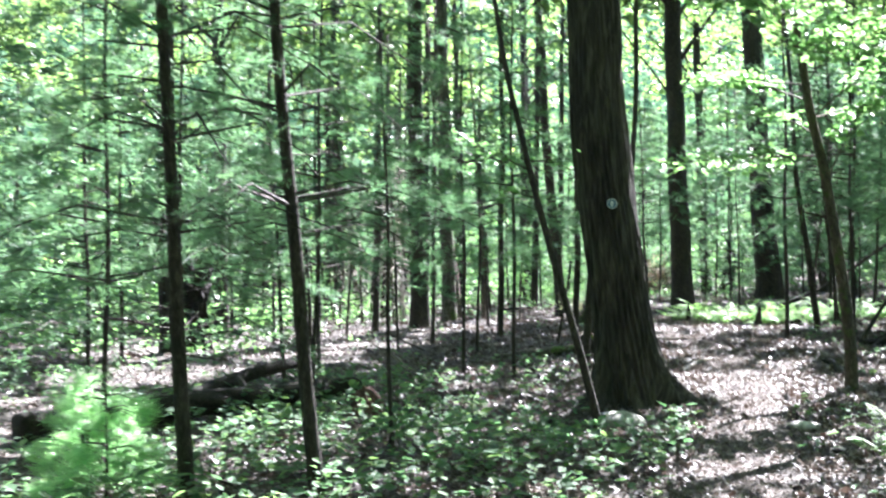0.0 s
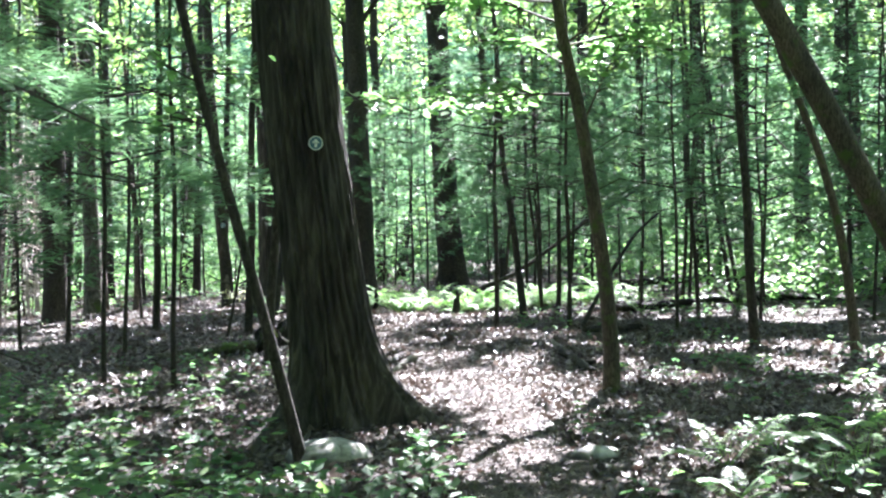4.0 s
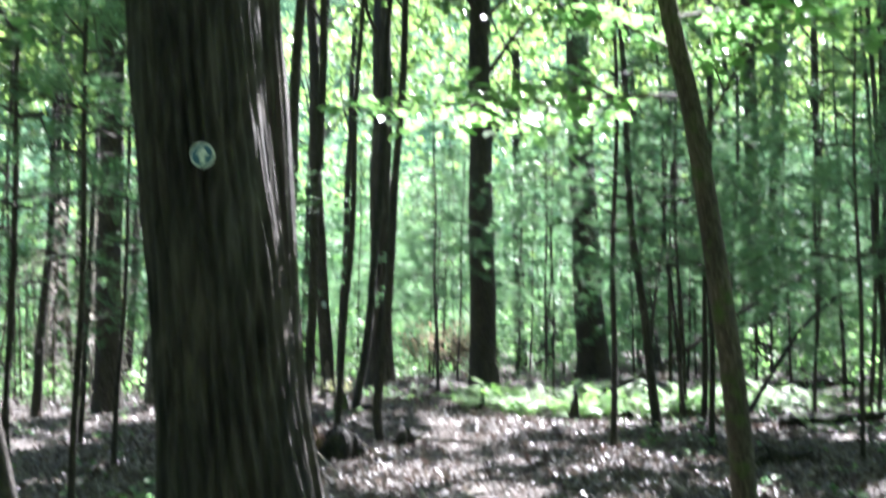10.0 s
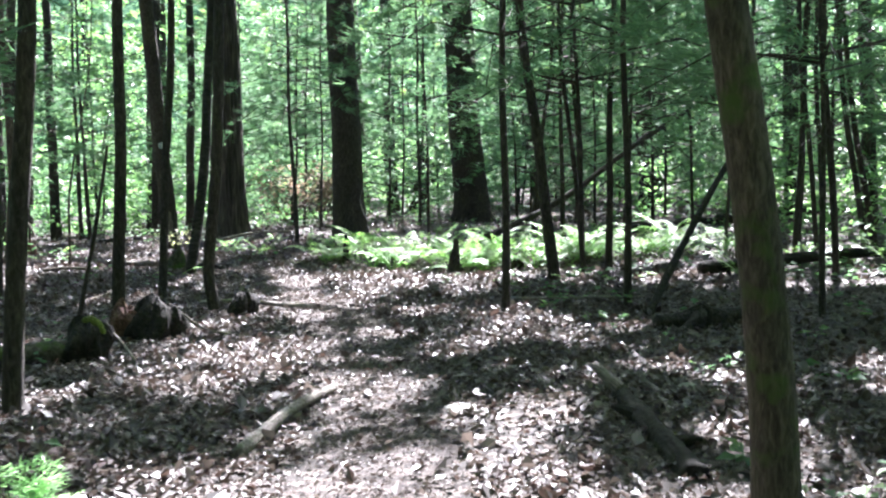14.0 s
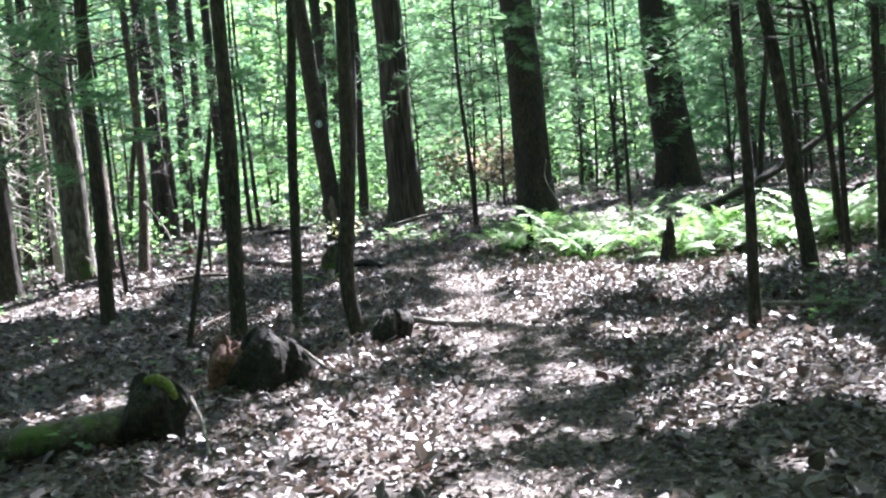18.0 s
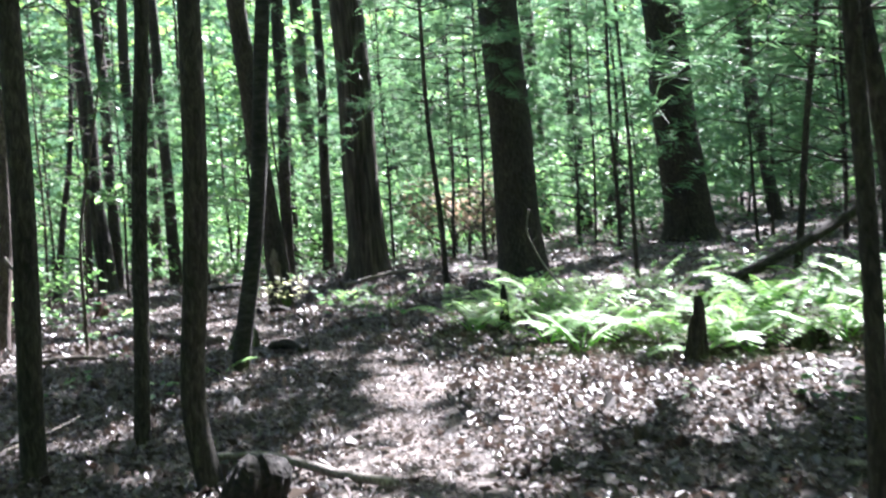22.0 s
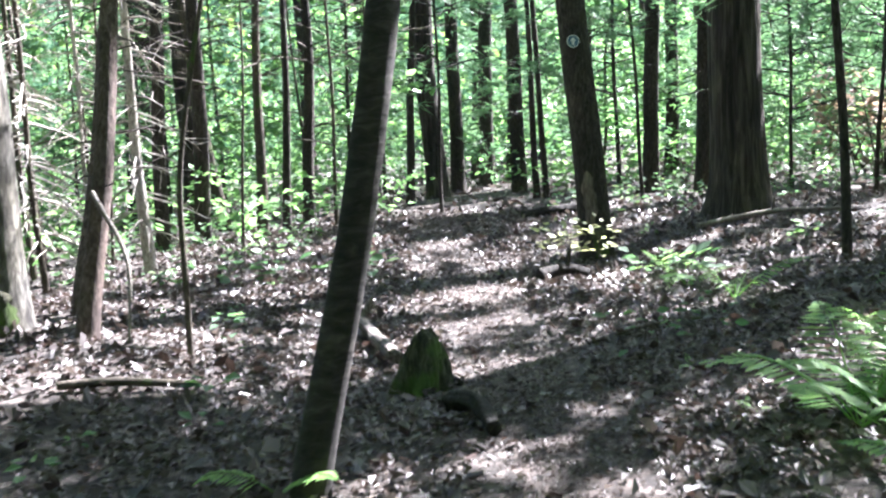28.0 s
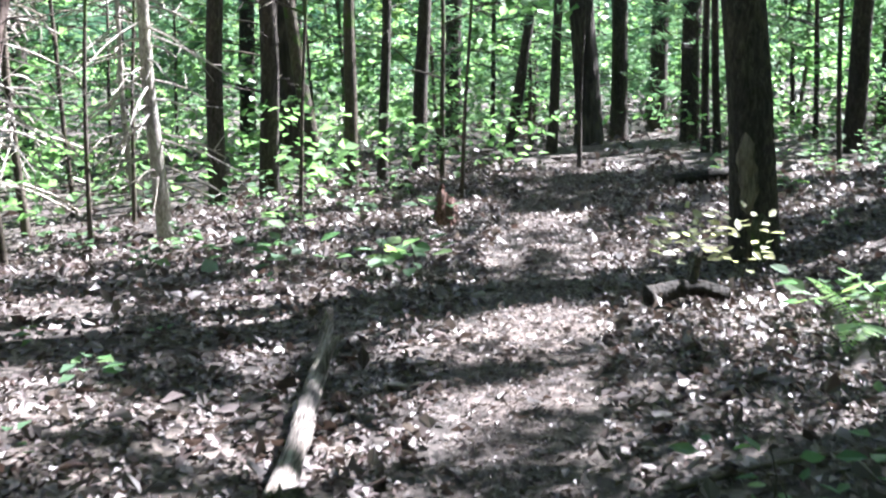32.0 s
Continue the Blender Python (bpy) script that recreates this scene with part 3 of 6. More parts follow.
def smooth_line(pts, n):
    """n points on a smooth curve through a few given ones."""
    pts = np.asarray(pts, float)
    t = np.linspace(0, len(pts) - 1, n)
    i = np.clip(t.astype(int), 0, len(pts) - 2)
    u = (t - i)[:, None]
    p = np.r_[2 * pts[:1] - pts[1:2], pts, 2 * pts[-1:] - pts[-2:-1]]
    a, b, c, d = p[i], p[i + 1], p[i + 2], p[i + 3]
    return 0.5 * (2 * b + (c - a) * u + (2 * a - 5 * b + 4 * c - d) * u**2 + (3 * b - a - 3 * c + d) * u**3)


def leaf_quads(c, size, tilt=0.45, wide=0.36, d=None, bend=0.12):
    """Folded diamond leaves at the points c."""
    n = len(c)
    az = rng.uniform(0, 2 * math.pi, n)
    if d is None:
        d = np.stack([np.cos(az), np.sin(az), rng.normal(-0.15, tilt, n)], -1)
    d = d / np.linalg.norm(d, axis=1)[:, None]
    s = np.cross(d, np.array([0, 0, 1.0]) + rng.normal(0, tilt, (n, 3)))
    s /= np.linalg.norm(s, axis=1)[:, None] + 1e-9
    u = np.cross(s, d)
    L = (size * rng.uniform(0.7, 1.25, n))[:, None]
    v = np.stack([c, c + L * (0.48 * d + wide * s + bend * u), c + L * d, c + L * (0.48 * d - wide * s + bend * u)], 1)
    return v.reshape(-1, 3), np.arange(4 * n).reshape(-1, 4)


def broad_leaves(c, size, tilt=0.4, wide=0.3, d=None, fold=0.10, curl=0.12, crumple=0.0):
    """Pointed oval leaves, folded along the midrib and curled at the tip."""
    n = len(c)
    az = rng.uniform(0, 2 * math.pi, n)
    if d is None:
        d = np.stack([np.cos(az), np.sin(az), rng.normal(-0.15, tilt, n)], -1)
    d = d / np.linalg.norm(d, axis=1)[:, None]
    s = np.cross(d, np.array([0, 0, 1.0]) + rng.normal(0, tilt, (n, 3)))
    s /= np.linalg.norm(s, axis=1)[:, None] + 1e-9
    u = np.cross(s, d)
    L = (size * rng.uniform(0.65, 1.3, n))[:, None]
    k = rng.uniform(-0.3, 1.0, (n, 1)) * curl
    w = wide * rng.uniform(0.75, 1.2, (n, 1))
    at = lambda f, g: c + L * (f * d + g * w * s + (fold * abs(g) + k * f * f * 2) * u)
    v = np.stack([c, at(0.33, 1.0), at(0.7, 0.72), at(1.0, 0.0), at(0.7, -0.72), at(0.33, -1.0)], 1)
    if crumple:
        v = v + L[:, None] * rng.normal(0, crumple, v.shape)
    i = np.arange(n)[:, None] * 6
    return v.reshape(-1, 3), np.concatenate([i + np.array([0, 1, 2, 3]), i + np.array([0, 3, 4, 5])])


def needles(c, d, count, length, width):
    """Tufts of narrow needles at the points c, which spray out along d."""
    n = len(c) * count
    c = np.repeat(c, count, 0) + rng.normal(0, length * 0.15, (n, 3))
    d = np.repeat(d, count, 0) + rng.normal(0, 1, (n, 3)) * np.array([0.5, 0.5, 0.32])
    d /= np.linalg.norm(d, axis=1)[:, None]
    s = np.cross(d, rng.normal(0, 1, (n, 3)))
    s /= np.linalg.norm(s, axis=1)[:, None] + 1e-9
    L = (length * rng.uniform(0.7, 1.2, n))[:, None]
    v = np.stack([c + s * width, c - s * width, c + L * d], 1)
    return v.reshape(-1, 3), np.arange(3 * n).reshape(-1, 3)


# ---- ground ----
def ground_z(x, y):
    """The height of the forest floor."""
    x, y = np.asarray(x, float), np.asarray(y, float)
    u, v = np.clip(x, -22, 16) / 10, (np.clip(y, -8, 50) - 20) / 20
    z = 0.1115 + 0.243 * u + 0.0168 * v + 0.2006 * u * v - 0.0126 * u * u - 0.0716 * v * v
    for bx, by, h, r in ((-4.2, 27.3, 0.16, 2.0), (-2.5, 32.0, -0.14, 1.7), (-0.6, 34.5, 0.16, 2.0), (3.0, 16.6, 0.05, 1.0), (-0.6, 20.8, -0.12, 3.2), (2.5, 13.4, -0.06, 2.2), (-2.4, 28.3, -0.09, 1.5), (-1.0, 11.2, -0.2, 1.5)):
        z = z + h * np.exp(-((x - bx) ** 2 + (y - by) ** 2) / (r * r))
    z = z + 0.025 * np.sin(1.7 * x + 0.6 * y) * np.sin(1.3 * y - 0.5 * x) + 0.012 * np.sin(4.1 * x + 1.0) * np.sin(3.7 * y)
    return z


def trail_x(y):
    return np.interp(y, [-12, 0, 5, 8, 13, 18, 20.3, 22.5, 25, 26.7, 28.5, 30, 31.6, 33.2, 35.8, 38, 46], [-0.6, -0.3, 0.4, 1.1, 1.45, 1.45, 1.22, 0.75, 0.25, -0.6, -1.7, -2.6, -3.6, -4.5, -5.85, -6.95, -11.5])


def grid_sheet(xs, ys, lift=0.0):
    X, Y = np.meshgrid(xs, ys)
    v = np.stack([X, Y, ground_z(X, Y) + lift], -1).reshape(-1, 3)
    w = len(xs)
    i = (np.arange(len(ys) - 1)[:, None] * w + np.arange(w - 1)).ravel()
    return v, np.stack([i, i + 1, i + w + 1, i + w], -1)


gx = np.r_[-400, -160, -80, -50, np.arange(-34, 26.1, 0.36), 45, 80, 160, 400]
gy = np.r_[-400, -160, -60, -25, np.arange(-12, 60.1, 0.36), 80, 110, 200, 400]
tagged(part("ground", grid_sheet(gx, gy), DUFF, None, "brown forest floor of duff and fallen leaves", True), category="ground", kind="structure")


def trail():
    ys = np.arange(-10, 44, 0.12)
    rows = []
    for k, s in enumerate(np.linspace(-1, 1, 9)):
        w = 0.34 + 0.1 * np.sin(ys * 1.3 + 1) + 0.07 * np.sin(ys * 3.1 + 2 * (s > 0)) + rng.normal(0, 0.025, len(ys))
        x = trail_x(ys) + s * w
        rows.append(np.stack([x, ys, ground_z(x, ys) + 0.012 * (1 - s * s) - 0.004 + rng.normal(0, 0.002, len(ys))], -1))
    v = np.stack(rows, 1).reshape(-1, 3)
    i = (np.arange(len(ys) - 1)[:, None] * 9 + np.arange(8)).ravel()
    tagged(part("trail", (v, np.stack([i, i + 1, i + 10, i + 9], -1)), DIRT, None, "narrow trodden dirt footpath through leaf litter", True), category="path", kind="structure")


trail()


def litter(name, n, x0, x1, y0, y1, size, keep, broad=False):
    x, y = rng.uniform(x0, x1, n), rng.uniform(y0, y1, n)
    off = np.abs(x - trail_x(y))
    patchy = 0.75 + 0.25 * np.sin(1.9 * x + 2.0 * np.sin(1.1 * y)) * np.sin(2.3 * y + np.sin(1.7 * x))
    ok = keep(x, y, off) * patchy > rng.uniform(0, 1, n)
    x, y = x[ok], y[ok]
    c = np.stack([x, y, ground_z(x, y) + 0.004 + 0.035 * rng.random(len(x)) ** 1.5], -1)
    geo = broad_leaves(c, size, 0.45, 0.38, None, 0.14, 0.35, 0.1) if broad else leaf_quads(c, size, 0.45, 0.36, None, 0.26)
    tagged(part(name, geo, LITTER, None, "dry brown and grey fallen leaves covering the ground"), category="leaves", kind="stuff")


litter("leaf_litter", 500000, -8, 8, 3.5, 36, 0.042, lambda x, y, o: np.where(o < 0.38, 0.22, np.where(o < 2.4, 1.0, np.where(o < 5, 0.3, 0.12))))
litter("leaf_litter", 90000, -8, 8, 3, 37, 0.068, lambda x, y, o: np.where(o < 0.38, 0.14, np.where(o < 4.5, 1.0, 0.3)), True)
litter("leaf_litter", 30000, -22, 16, -4, 56, 0.16, lambda x, y, o: ((x < -8) | (x > 8) | (y < 3) | (y > 36)) * 1.0)


def trail_debris():
    """Needles, leaf crumbs and bits of twig trodden into the path."""
    n = 32000
    y = rng.uniform(4, 38, n)
    x = trail_x(y) + rng.normal(0, 0.24, n)
    c = np.stack([x, y, ground_z(x, y) + rng.uniform(0.008, 0.02, n)], -1)
    tagged(part("trail_debris", leaf_quads(c, 0.026, 0.35, 0.22, None, 0.2), LITTER, None, "leaf crumbs, needles and twig bits trodden into the path"), category="debris", kind="stuff")


trail_debris()

# ---- sunlit gaps: places on the floor over which the canopy is open (x, y, radius) ----
GAPS_START = np.array([(-2.7, 5.6, 0.8), (-3.3, 7.2, 0.4), (0.4, 8, 0.7), (0.9, 9, 0.5), (-3.5, 9.5, 0.25), (1.7, 10.2, 0.5), (1.3, 10.8, 0.9), (-0.3, 10.9, 0.5), (-6, 12, 0.5), (4.6, 12.9, 0.4), (5.2, 13.2, 0.6), (4.3, 11.6, 0.45), (3.5, 13.1, 0.3)])
GAPS_TRUNK = np.array([(1.3, 13.7, 0.85), (4.8, 14.5, 0.5), (3.4, 14.6, 0.5), (1.6, 14.7, 0.9), (0.9, 14.9, 0.7), (0.6, 15, 0.45), (6.2, 15.2, 0.9), (2.0, 15.2, 0.45), (-7, 16, 1.7), (2.1, 16, 0.45), (2.65, 16.6, 0.2), (2.9, 14.7, 0.35), (3.3, 15.4, 0.4), (1.9, 14.9, 0.4), (4.7, 16.4, 0.6), (5.6, 16.5, 0.6), (8.8, 17, 1.4), (1.4, 17, 0.5)])
GAPS_TRAIL = np.array([(1.2, 17.7, 0.25), (0.7, 18.1, 0.35), (-5.2, 18.4, 1), (1.3, 18.5, 0.3), (0.45, 18.7, 0.45), (2, 18.8, 0.35), (2.2, 18.9, 0.35), (0.2, 19.4, 0.4), (0.9, 19.5, 0.22), (1.9, 19.6, 0.25), (2.7, 19.6, 0.45), (2.6, 20.2, 0.45), (7.6, 21, 1.3), (0.9, 21.1, 0.3), (-5.5, 21.5, 0.9), (-9.2, 21.5, 1.9), (1.3, 22.6, 0.3), (1.6, 23, 0.4), (-6.4, 23, 1.2), (0.5, 23.2, 0.3)])
GAPS_FERNS = np.array([(1.7, 23.6, 0.55), (0.7, 24.1, 0.45), (0.5, 24.4, 0.4), (-4.6, 24.6, 0.7), (-11.6, 24.7, 1.3), (2.7, 25, 0.6), (1.64, 25.1, 0.4), (-4.3, 25.7, 0.5), (-0.45, 25.8, 0.25), (1.9, 25.9, 0.4), (-7, 26, 1.5), (-3.6, 26.4, 0.4), (-2.4, 26.6, 0.3), (-0.5, 26.8, 0.3), (-1.9, 26.9, 0.25), (-9, 27, 1.5), (-3.9, 27.1, 0.45), (-2.9, 27.1, 0.3), (-4.6, 27.4, 0.5), (-3.3, 27.4, 0.4), (2.2, 27.4, 0.35), (3.3, 25.2, 0.8), (4.3, 25.5, 0.7), (2.9, 24.6, 0.45), (0.13, 21.75, 0.25), (2.5, 23.3, 0.5), (3.0, 23.8, 0.45), (3.5, 24.2, 0.4), (1.1, 24.3, 0.35), (1.3, 24.9, 0.3), (-3.2, 26.2, 0.4), (-2.8, 26.6, 0.3), (-3.9, 26.9, 0.5)])
GAPS_LOG = np.array([(-4.1, 27.6, 0.7), (-0.95, 27.6, 0.25), (-2, 27.9, 0.25), (-5.7, 28.4, 0.5), (-4.4, 28.5, 0.4), (-1.8, 28.5, 0.25), (-2.65, 29.1, 0.3), (-3.7, 29.2, 0.35), (-7.6, 29.2, 1.4), (-2.35, 29.5, 0.3), (-2.6, 29.7, 0.3), (3.4, 30, 0.4)])
GAPS_END = np.array([(-9.4, 30.6, 1.8), (-1.65, 30.8, 0.3), (-6.6, 31, 0.9), (-7.5, 31.5, 0.8), (-5.6, 32.2, 0.5), (-1.9, 32.5, 0.4), (-7.4, 32.8, 1), (-11, 33, 1.8), (-4.3, 33, 0.45), (-5.2, 33.2, 0.5), (-8.6, 33.6, 1.6), (-10.2, 34.6, 1.5), (-8.4, 34.8, 1.6), (-3.6, 36.6, 0.9), (-6.5, 37.2, 1), (-8.2, 26.4, 1.2), (-7.2, 28.2, 0.8), (-7.6, 30.4, 0.35), (-5.5, 31.9, 0.32), (-5.3, 32.3, 0.25), (-6.1, 35.6, 0.3), (-4.3, 33.2, 0.3), (-2, 31.2, 0.25), (-2, 32.6, 0.25), (-4.1, 28.1, 0.25), (-3.6, 29, 0.25), (-8.4, 33.2, 0.35), (-5.6, 30.3, 0.3), (-1.4, 32.8, 0.25), (-1.1, 30.4, 0.3)])
GAPS_STEMS = np.array([(x - 0.305 * z, y - 0.819 * z, r) for x, y, r, top in ((-6.56, 30.85, 0.7, 5.0), (-7.2, 26.6, 0.7, 5.0), (-6.4, 24.4, 0.7, 5.0), (-8.4, 28.4, 0.7, 5.0), (-3.73, 27.25, 0.3, 2.4), (-4.5, 28.1, 0.25, 2.0), (-0.72, 25.4, 0.2, 1.9), (-4.35, 27.0, 0.25, 1.8), (0.4, 12.4, 0.2, 1.3), (2.3, 13.9, 0.5, 4.8), (0.07, 11.25, 0.35, 0.5)) for z in np.arange(0, top, 0.45)])
thin = np.random.default_rng(8)
GAPS_SLOPE = np.stack([thin.uniform(4, 11, 18), thin.uniform(20, 33, 18), thin.uniform(0.4, 0.85, 18)], -1)
GAPS_WEST = np.stack([thin.uniform(-9, -2.8, 16), thin.uniform(17, 30, 16), thin.uniform(0.4, 0.9, 16)], -1)
FLECKS = np.stack([rng.uniform(-9, 9, 1700), rng.uniform(3, 40, 1700), 0.1 + 0.23 * rng.random(1700) ** 2], -1)
for sx, sy, sr in ((1.3, 21.0, 0.6), (4.5, 19.5, 1.2), (-0.8, 18.6, 0.8), (-1.7, 24.9, 0.9), (-1.4, 26.95, 0.4), (0.9, 20.2, 0.6), (1.4, 18.8, 0.3), (3.4, 21.9, 0.6), (-0.35, 21.7, 0.5), (0.55, 26.3, 0.7), (0.2, 27.5, 0.6), (-1.9, 25.7, 0.8), (-1.3, 8.6, 1.6), (-4.2, 11.0, 1.6), (-1.4, 11.3, 1.2), (4.0, 12.3, 1.2)):  # unbroken shade
    FLECKS = FLECKS[(FLECKS[:, 0] - sx) ** 2 + (FLECKS[:, 1] - sy) ** 2 > sr * sr]
GAPS = np.concatenate([GAPS_START, GAPS_TRUNK, GAPS_TRAIL, GAPS_FERNS, GAPS_LOG, GAPS_END, GAPS_STEMS, GAPS_SLOPE, GAPS_WEST, FLECKS])


def shades(p):
    """True for points whose shadow falls outside the sunlit gaps."""
    s = np.array(SUN_TO)
    g = p[:, :2] - s[:2] / s[2] * (p[:, 2:3] - 0.1)
    far = np.full(len(p), 9.0)
    for gx, gy, r in GAPS:
        np.minimum(far, ((g[:, 0] - gx) ** 2 + (g[:, 1] - gy) ** 2) / (1.15 * r * r), out=far)
    return far > rng.uniform(0.7, 1.25, len(p))


# ---- trees ----
def bark_shape(ridges, depth, flare=0.0, lobes=(), seed=0, tall=0.3):
    r = np.random.default_rng(seed)
    ph = r.uniform(0, 6.28, 12)
    fr = r.uniform(0.3, 1.6, 12)

    def f(th, z):
        warp = 0.35 * np.sin(fr[0] * z + ph[0]) + 0.12 * np.sin(4 * fr[1] * z + ph[1] + 3 * th) + 0.05 * np.sin(11 * z + 7 * th)
        a = np.abs(np.sin(ridges * 0.5 * th + ridges * 0.06 * warp * 3 + 0.8 * np.sin(2.3 * z + 5 * th + ph[2])))
        out = 1 + depth * (a ** 0.7 - 0.6) * (0.75 + 0.45 * np.sin(7 * th + 1.3 * z + ph[5]) * np.sin(3 * th - 2.1 * z + ph[6])) + 0.3 * depth * np.sin(0.9 * ridges * th + 4 * warp + ph[7] + 0.6 * np.sin(3.1 * z)) + 0.035 * np.sin(2 * th + ph[3]) + 0.02 * np.sin(3 * th + ph[4] + z)
        if flare:
            out = out + flare * np.exp(-z / tall)
            for at, size in lobes:
                out = out + size * np.exp(-z / (tall * 0.75)) * np.exp(-((np.angle(np.exp(1j * (th - at)))) / 0.35) ** 2)
        return out

    return f


def trunk_line(bends, height, sink=0.15):
    """Points of a stem from sideways offsets (dx, dy, z), carried on to the height."""
    b = np.asarray(bends, float)
    if b[-1, 2] < height:
        k = (b[-1] - b[-2]) / max(b[-1, 2] - b[-2, 2], 0.1) * 0.5
        b = np.r_[b, [[b[-1, 0] + k[0] * (height - b[-1, 2]), b[-1, 1] + k[1] * (height - b[-1, 2]), height]]]
    b = np.r_[[[b[0, 0], b[0, 1], -sink]], b[(b[:, 2] > -sink + 0.02)]]
    return b


def stem(bends, height, d0, d1, seg, rings, shape=None, wobble=0.012):
    b = trunk_line(bends, height)
    z = b[0, 2] + (height - b[0, 2]) * np.linspace(0, 1, rings) ** 1.35
    shift = np.linspace(-0.2, 0.2, 9)[:, None]
    line = np.stack([np.interp(z + shift, b[:, 2], b[:, k]).mean(0) for k in range(2)] + [z], -1)
    line[:, :2] += wobble * np.stack([np.sin(z * 1.9 + d0 * 90), np.cos(z * 1.5 + d0 * 50)], -1) * np.clip(line[:, 2:3], 0, 1.5)
    return tube(line, (d0 + (d1 - d0) * np.clip(z / height, 0, 1)) / 2, seg, shape), line


def sift(geo, k, origin):
    """Keeps the leaves of k corners whose shadow falls outside the sunlit gaps."""
    v = geo[0].reshape(-1, k, 3)
    v = v[shades(v[:, 0] + np.asarray(origin))]
    n = len(v)
    if k < 6:
        return v.reshape(-1, 3), np.arange(n * k).reshape(-1, k)
    i = np.arange(n)[:, None] * 6
    return v.reshape(-1, 3), np.concatenate([i + np.array([0, 1, 2, 3]), i + np.array([0, 3, 4, 5])])


def on_line(line, z):
    return np.stack([np.interp(z, line[:, 2], line[:, k]) for k in range(2)] + [np.asarray(z, float)], -1)


def crown_leaves(origin, centre, radii, clumps, per, size, carve=True):
    """Leaf clumps within an ellipsoid, uneven and with gaps."""
    d = rng.normal(0, 1, (clumps, 3))
    d /= np.linalg.norm(d, axis=1)[:, None]
    c = np.asarray(centre) + d * np.asarray(radii) * (rng.uniform(0.25, 1, clumps) ** 0.5)[:, None]
    p = np.repeat(c, per, 0) + rng.normal(0, 1, (clumps * per, 3)) * np.array([0.62, 0.62, 0.3]) * rng.uniform(0.5, 1.4, clumps).repeat(per)[:, None]
    if carve:
        p = p[shades(p + np.asarray(origin))]
    return leaf_quads(p, size, 0.5), c


def limbs_to(line, targets, zlo, thick):
    """Crooked limbs from the stem to points of the crown."""
    out = []
    for t in targets:
        z = max(zlo, t[2] - rng.uniform(1.0, 2.6))
        a = on_line(line, [min(z, line[-1, 2])])[0]
        m = (a + t) / 2 + rng.normal(0, 0.18, 3) + (0, 0, 0.25)
        out.append(tube(smooth_line([a, m, t], 7), np.linspace(thick, 0.012, 7), 5, None, False))
    return out


def hardwood(x, y, d, bends, height=15.0, label="tall hardwood with furrowed grey-brown bark", mat=None, ridges=34, seg=72, rings=110, flare=0.35, lobes=(), crown=5.0, low=8.0, clumps=60, leaf=0.19, carve=True, group="tall forest trees", top=0.55, depth=0.05, tall=0.34):
    z = float(ground_z(x, y))
    tree = thing("hardwood_tree", x, y, z, label, "tree", group)
    k = int(rng.integers(1e6))
    geo, line = stem(bends, height, d, d * top, seg, rings, bark_shape(ridges, depth, flare, lobes, k, tall))
    part("trunk", geo, mat or OAK, tree, "", True)
    if crown:
        mid = on_line(line, [height * 0.82])[0]
        g, c = crown_leaves((x, y, z), (mid[0], mid[1], (low + height + 1) / 2), (crown, crown, (height + 1 - low) / 2), clumps, 84, leaf * 1.3, carve)
        part("crown", g, CANOPY_LEAF, tree)
        for i, t in enumerate(c[:: max(1, len(c) // 7)]):
            part("limb", limbs_to(line, [t], low - 1.5, d * 0.13)[0], mat or OAK, tree, "", True)
    return tree, line


def pole(x, y, d, bends, height=11.0, label="slim dark pole-like tree beside the trail", crown=3.0, clumps=26, mat=None):
    """A thin forest-grown tree: a bare stem with its leaves high up."""
    return hardwood(x, y, d, bends, height, label, mat or PINE, 9, 14, 60, 0.3, (), crown, height - 4.0, clumps, 0.19, True, "slim pole trees", 0.5, 0.05, 0.15)


def pine_boughs(line, z0, z1, reach, gap=0.6, count=9, length=0.13, width=0.0045, step=0.085, per=5):
    """Whorled, slightly drooping boughs: wood and needle tufts."""
    wood, tc, td = [], [], []
    for z in np.arange(z0, z1, gap):
        turn = rng.uniform(0, 6.28)
        for k in range(per):
            az = turn + k * 2 * math.pi / per + rng.normal(0, 0.25)
            zz = z + rng.normal(0, 0.1)
            L = reach * (1 - 0.75 * (zz - z0) / (z1 - z0 + 0.01)) * rng.uniform(0.6, 1.15)
            if L < min(0.25, 0.3 * reach):
                continue
            a = on_line(line, [min(zz, line[-1, 2])])[0]
            out = np.array([math.cos(az), math.sin(az), 0])
            side = np.array([-out[1], out[0], 0])
            droop = rng.uniform(0.05, 0.4)
            path = np.array([a, a + out * L * 0.5 + (0, 0, 0.06 * L), a + out * L + (0, 0, -droop * L)])
            ln = smooth_line(path, 6)
            wood.append(tube(ln[::2] if L < 9 else ln, np.linspace(0.014, 0.004, 3) * (0.6 + 0.3 * L), 3, None, False))
            n = max(4, int(L / step))
            s = 1 - 0.75 * rng.random(n) ** 1.3
            spread = (0.40 * L * (1.08 - s) + 0.06) * rng.uniform(-1, 1, n)
            s = np.clip(s, 0, 1)
            i = np.clip((s * 5).astype(int), 0, 4)
            p = ln[i] + (ln[i + 1] - ln[i]) * (s * 5 - i)[:, None] + side * spread[:, None] + rng.normal(0, 0.025, (n, 3))
            tc.append(p)
            td.append(out * 0.8 + side * np.sign(spread)[:, None] * 0.6 + (0, 0, 0.12) + rng.normal(0, 0.2, (n, 3)))
    if not tc:
        return None, None
    return join(wood), needles(np.concatenate(tc), np.concatenate(td), count, length, width)


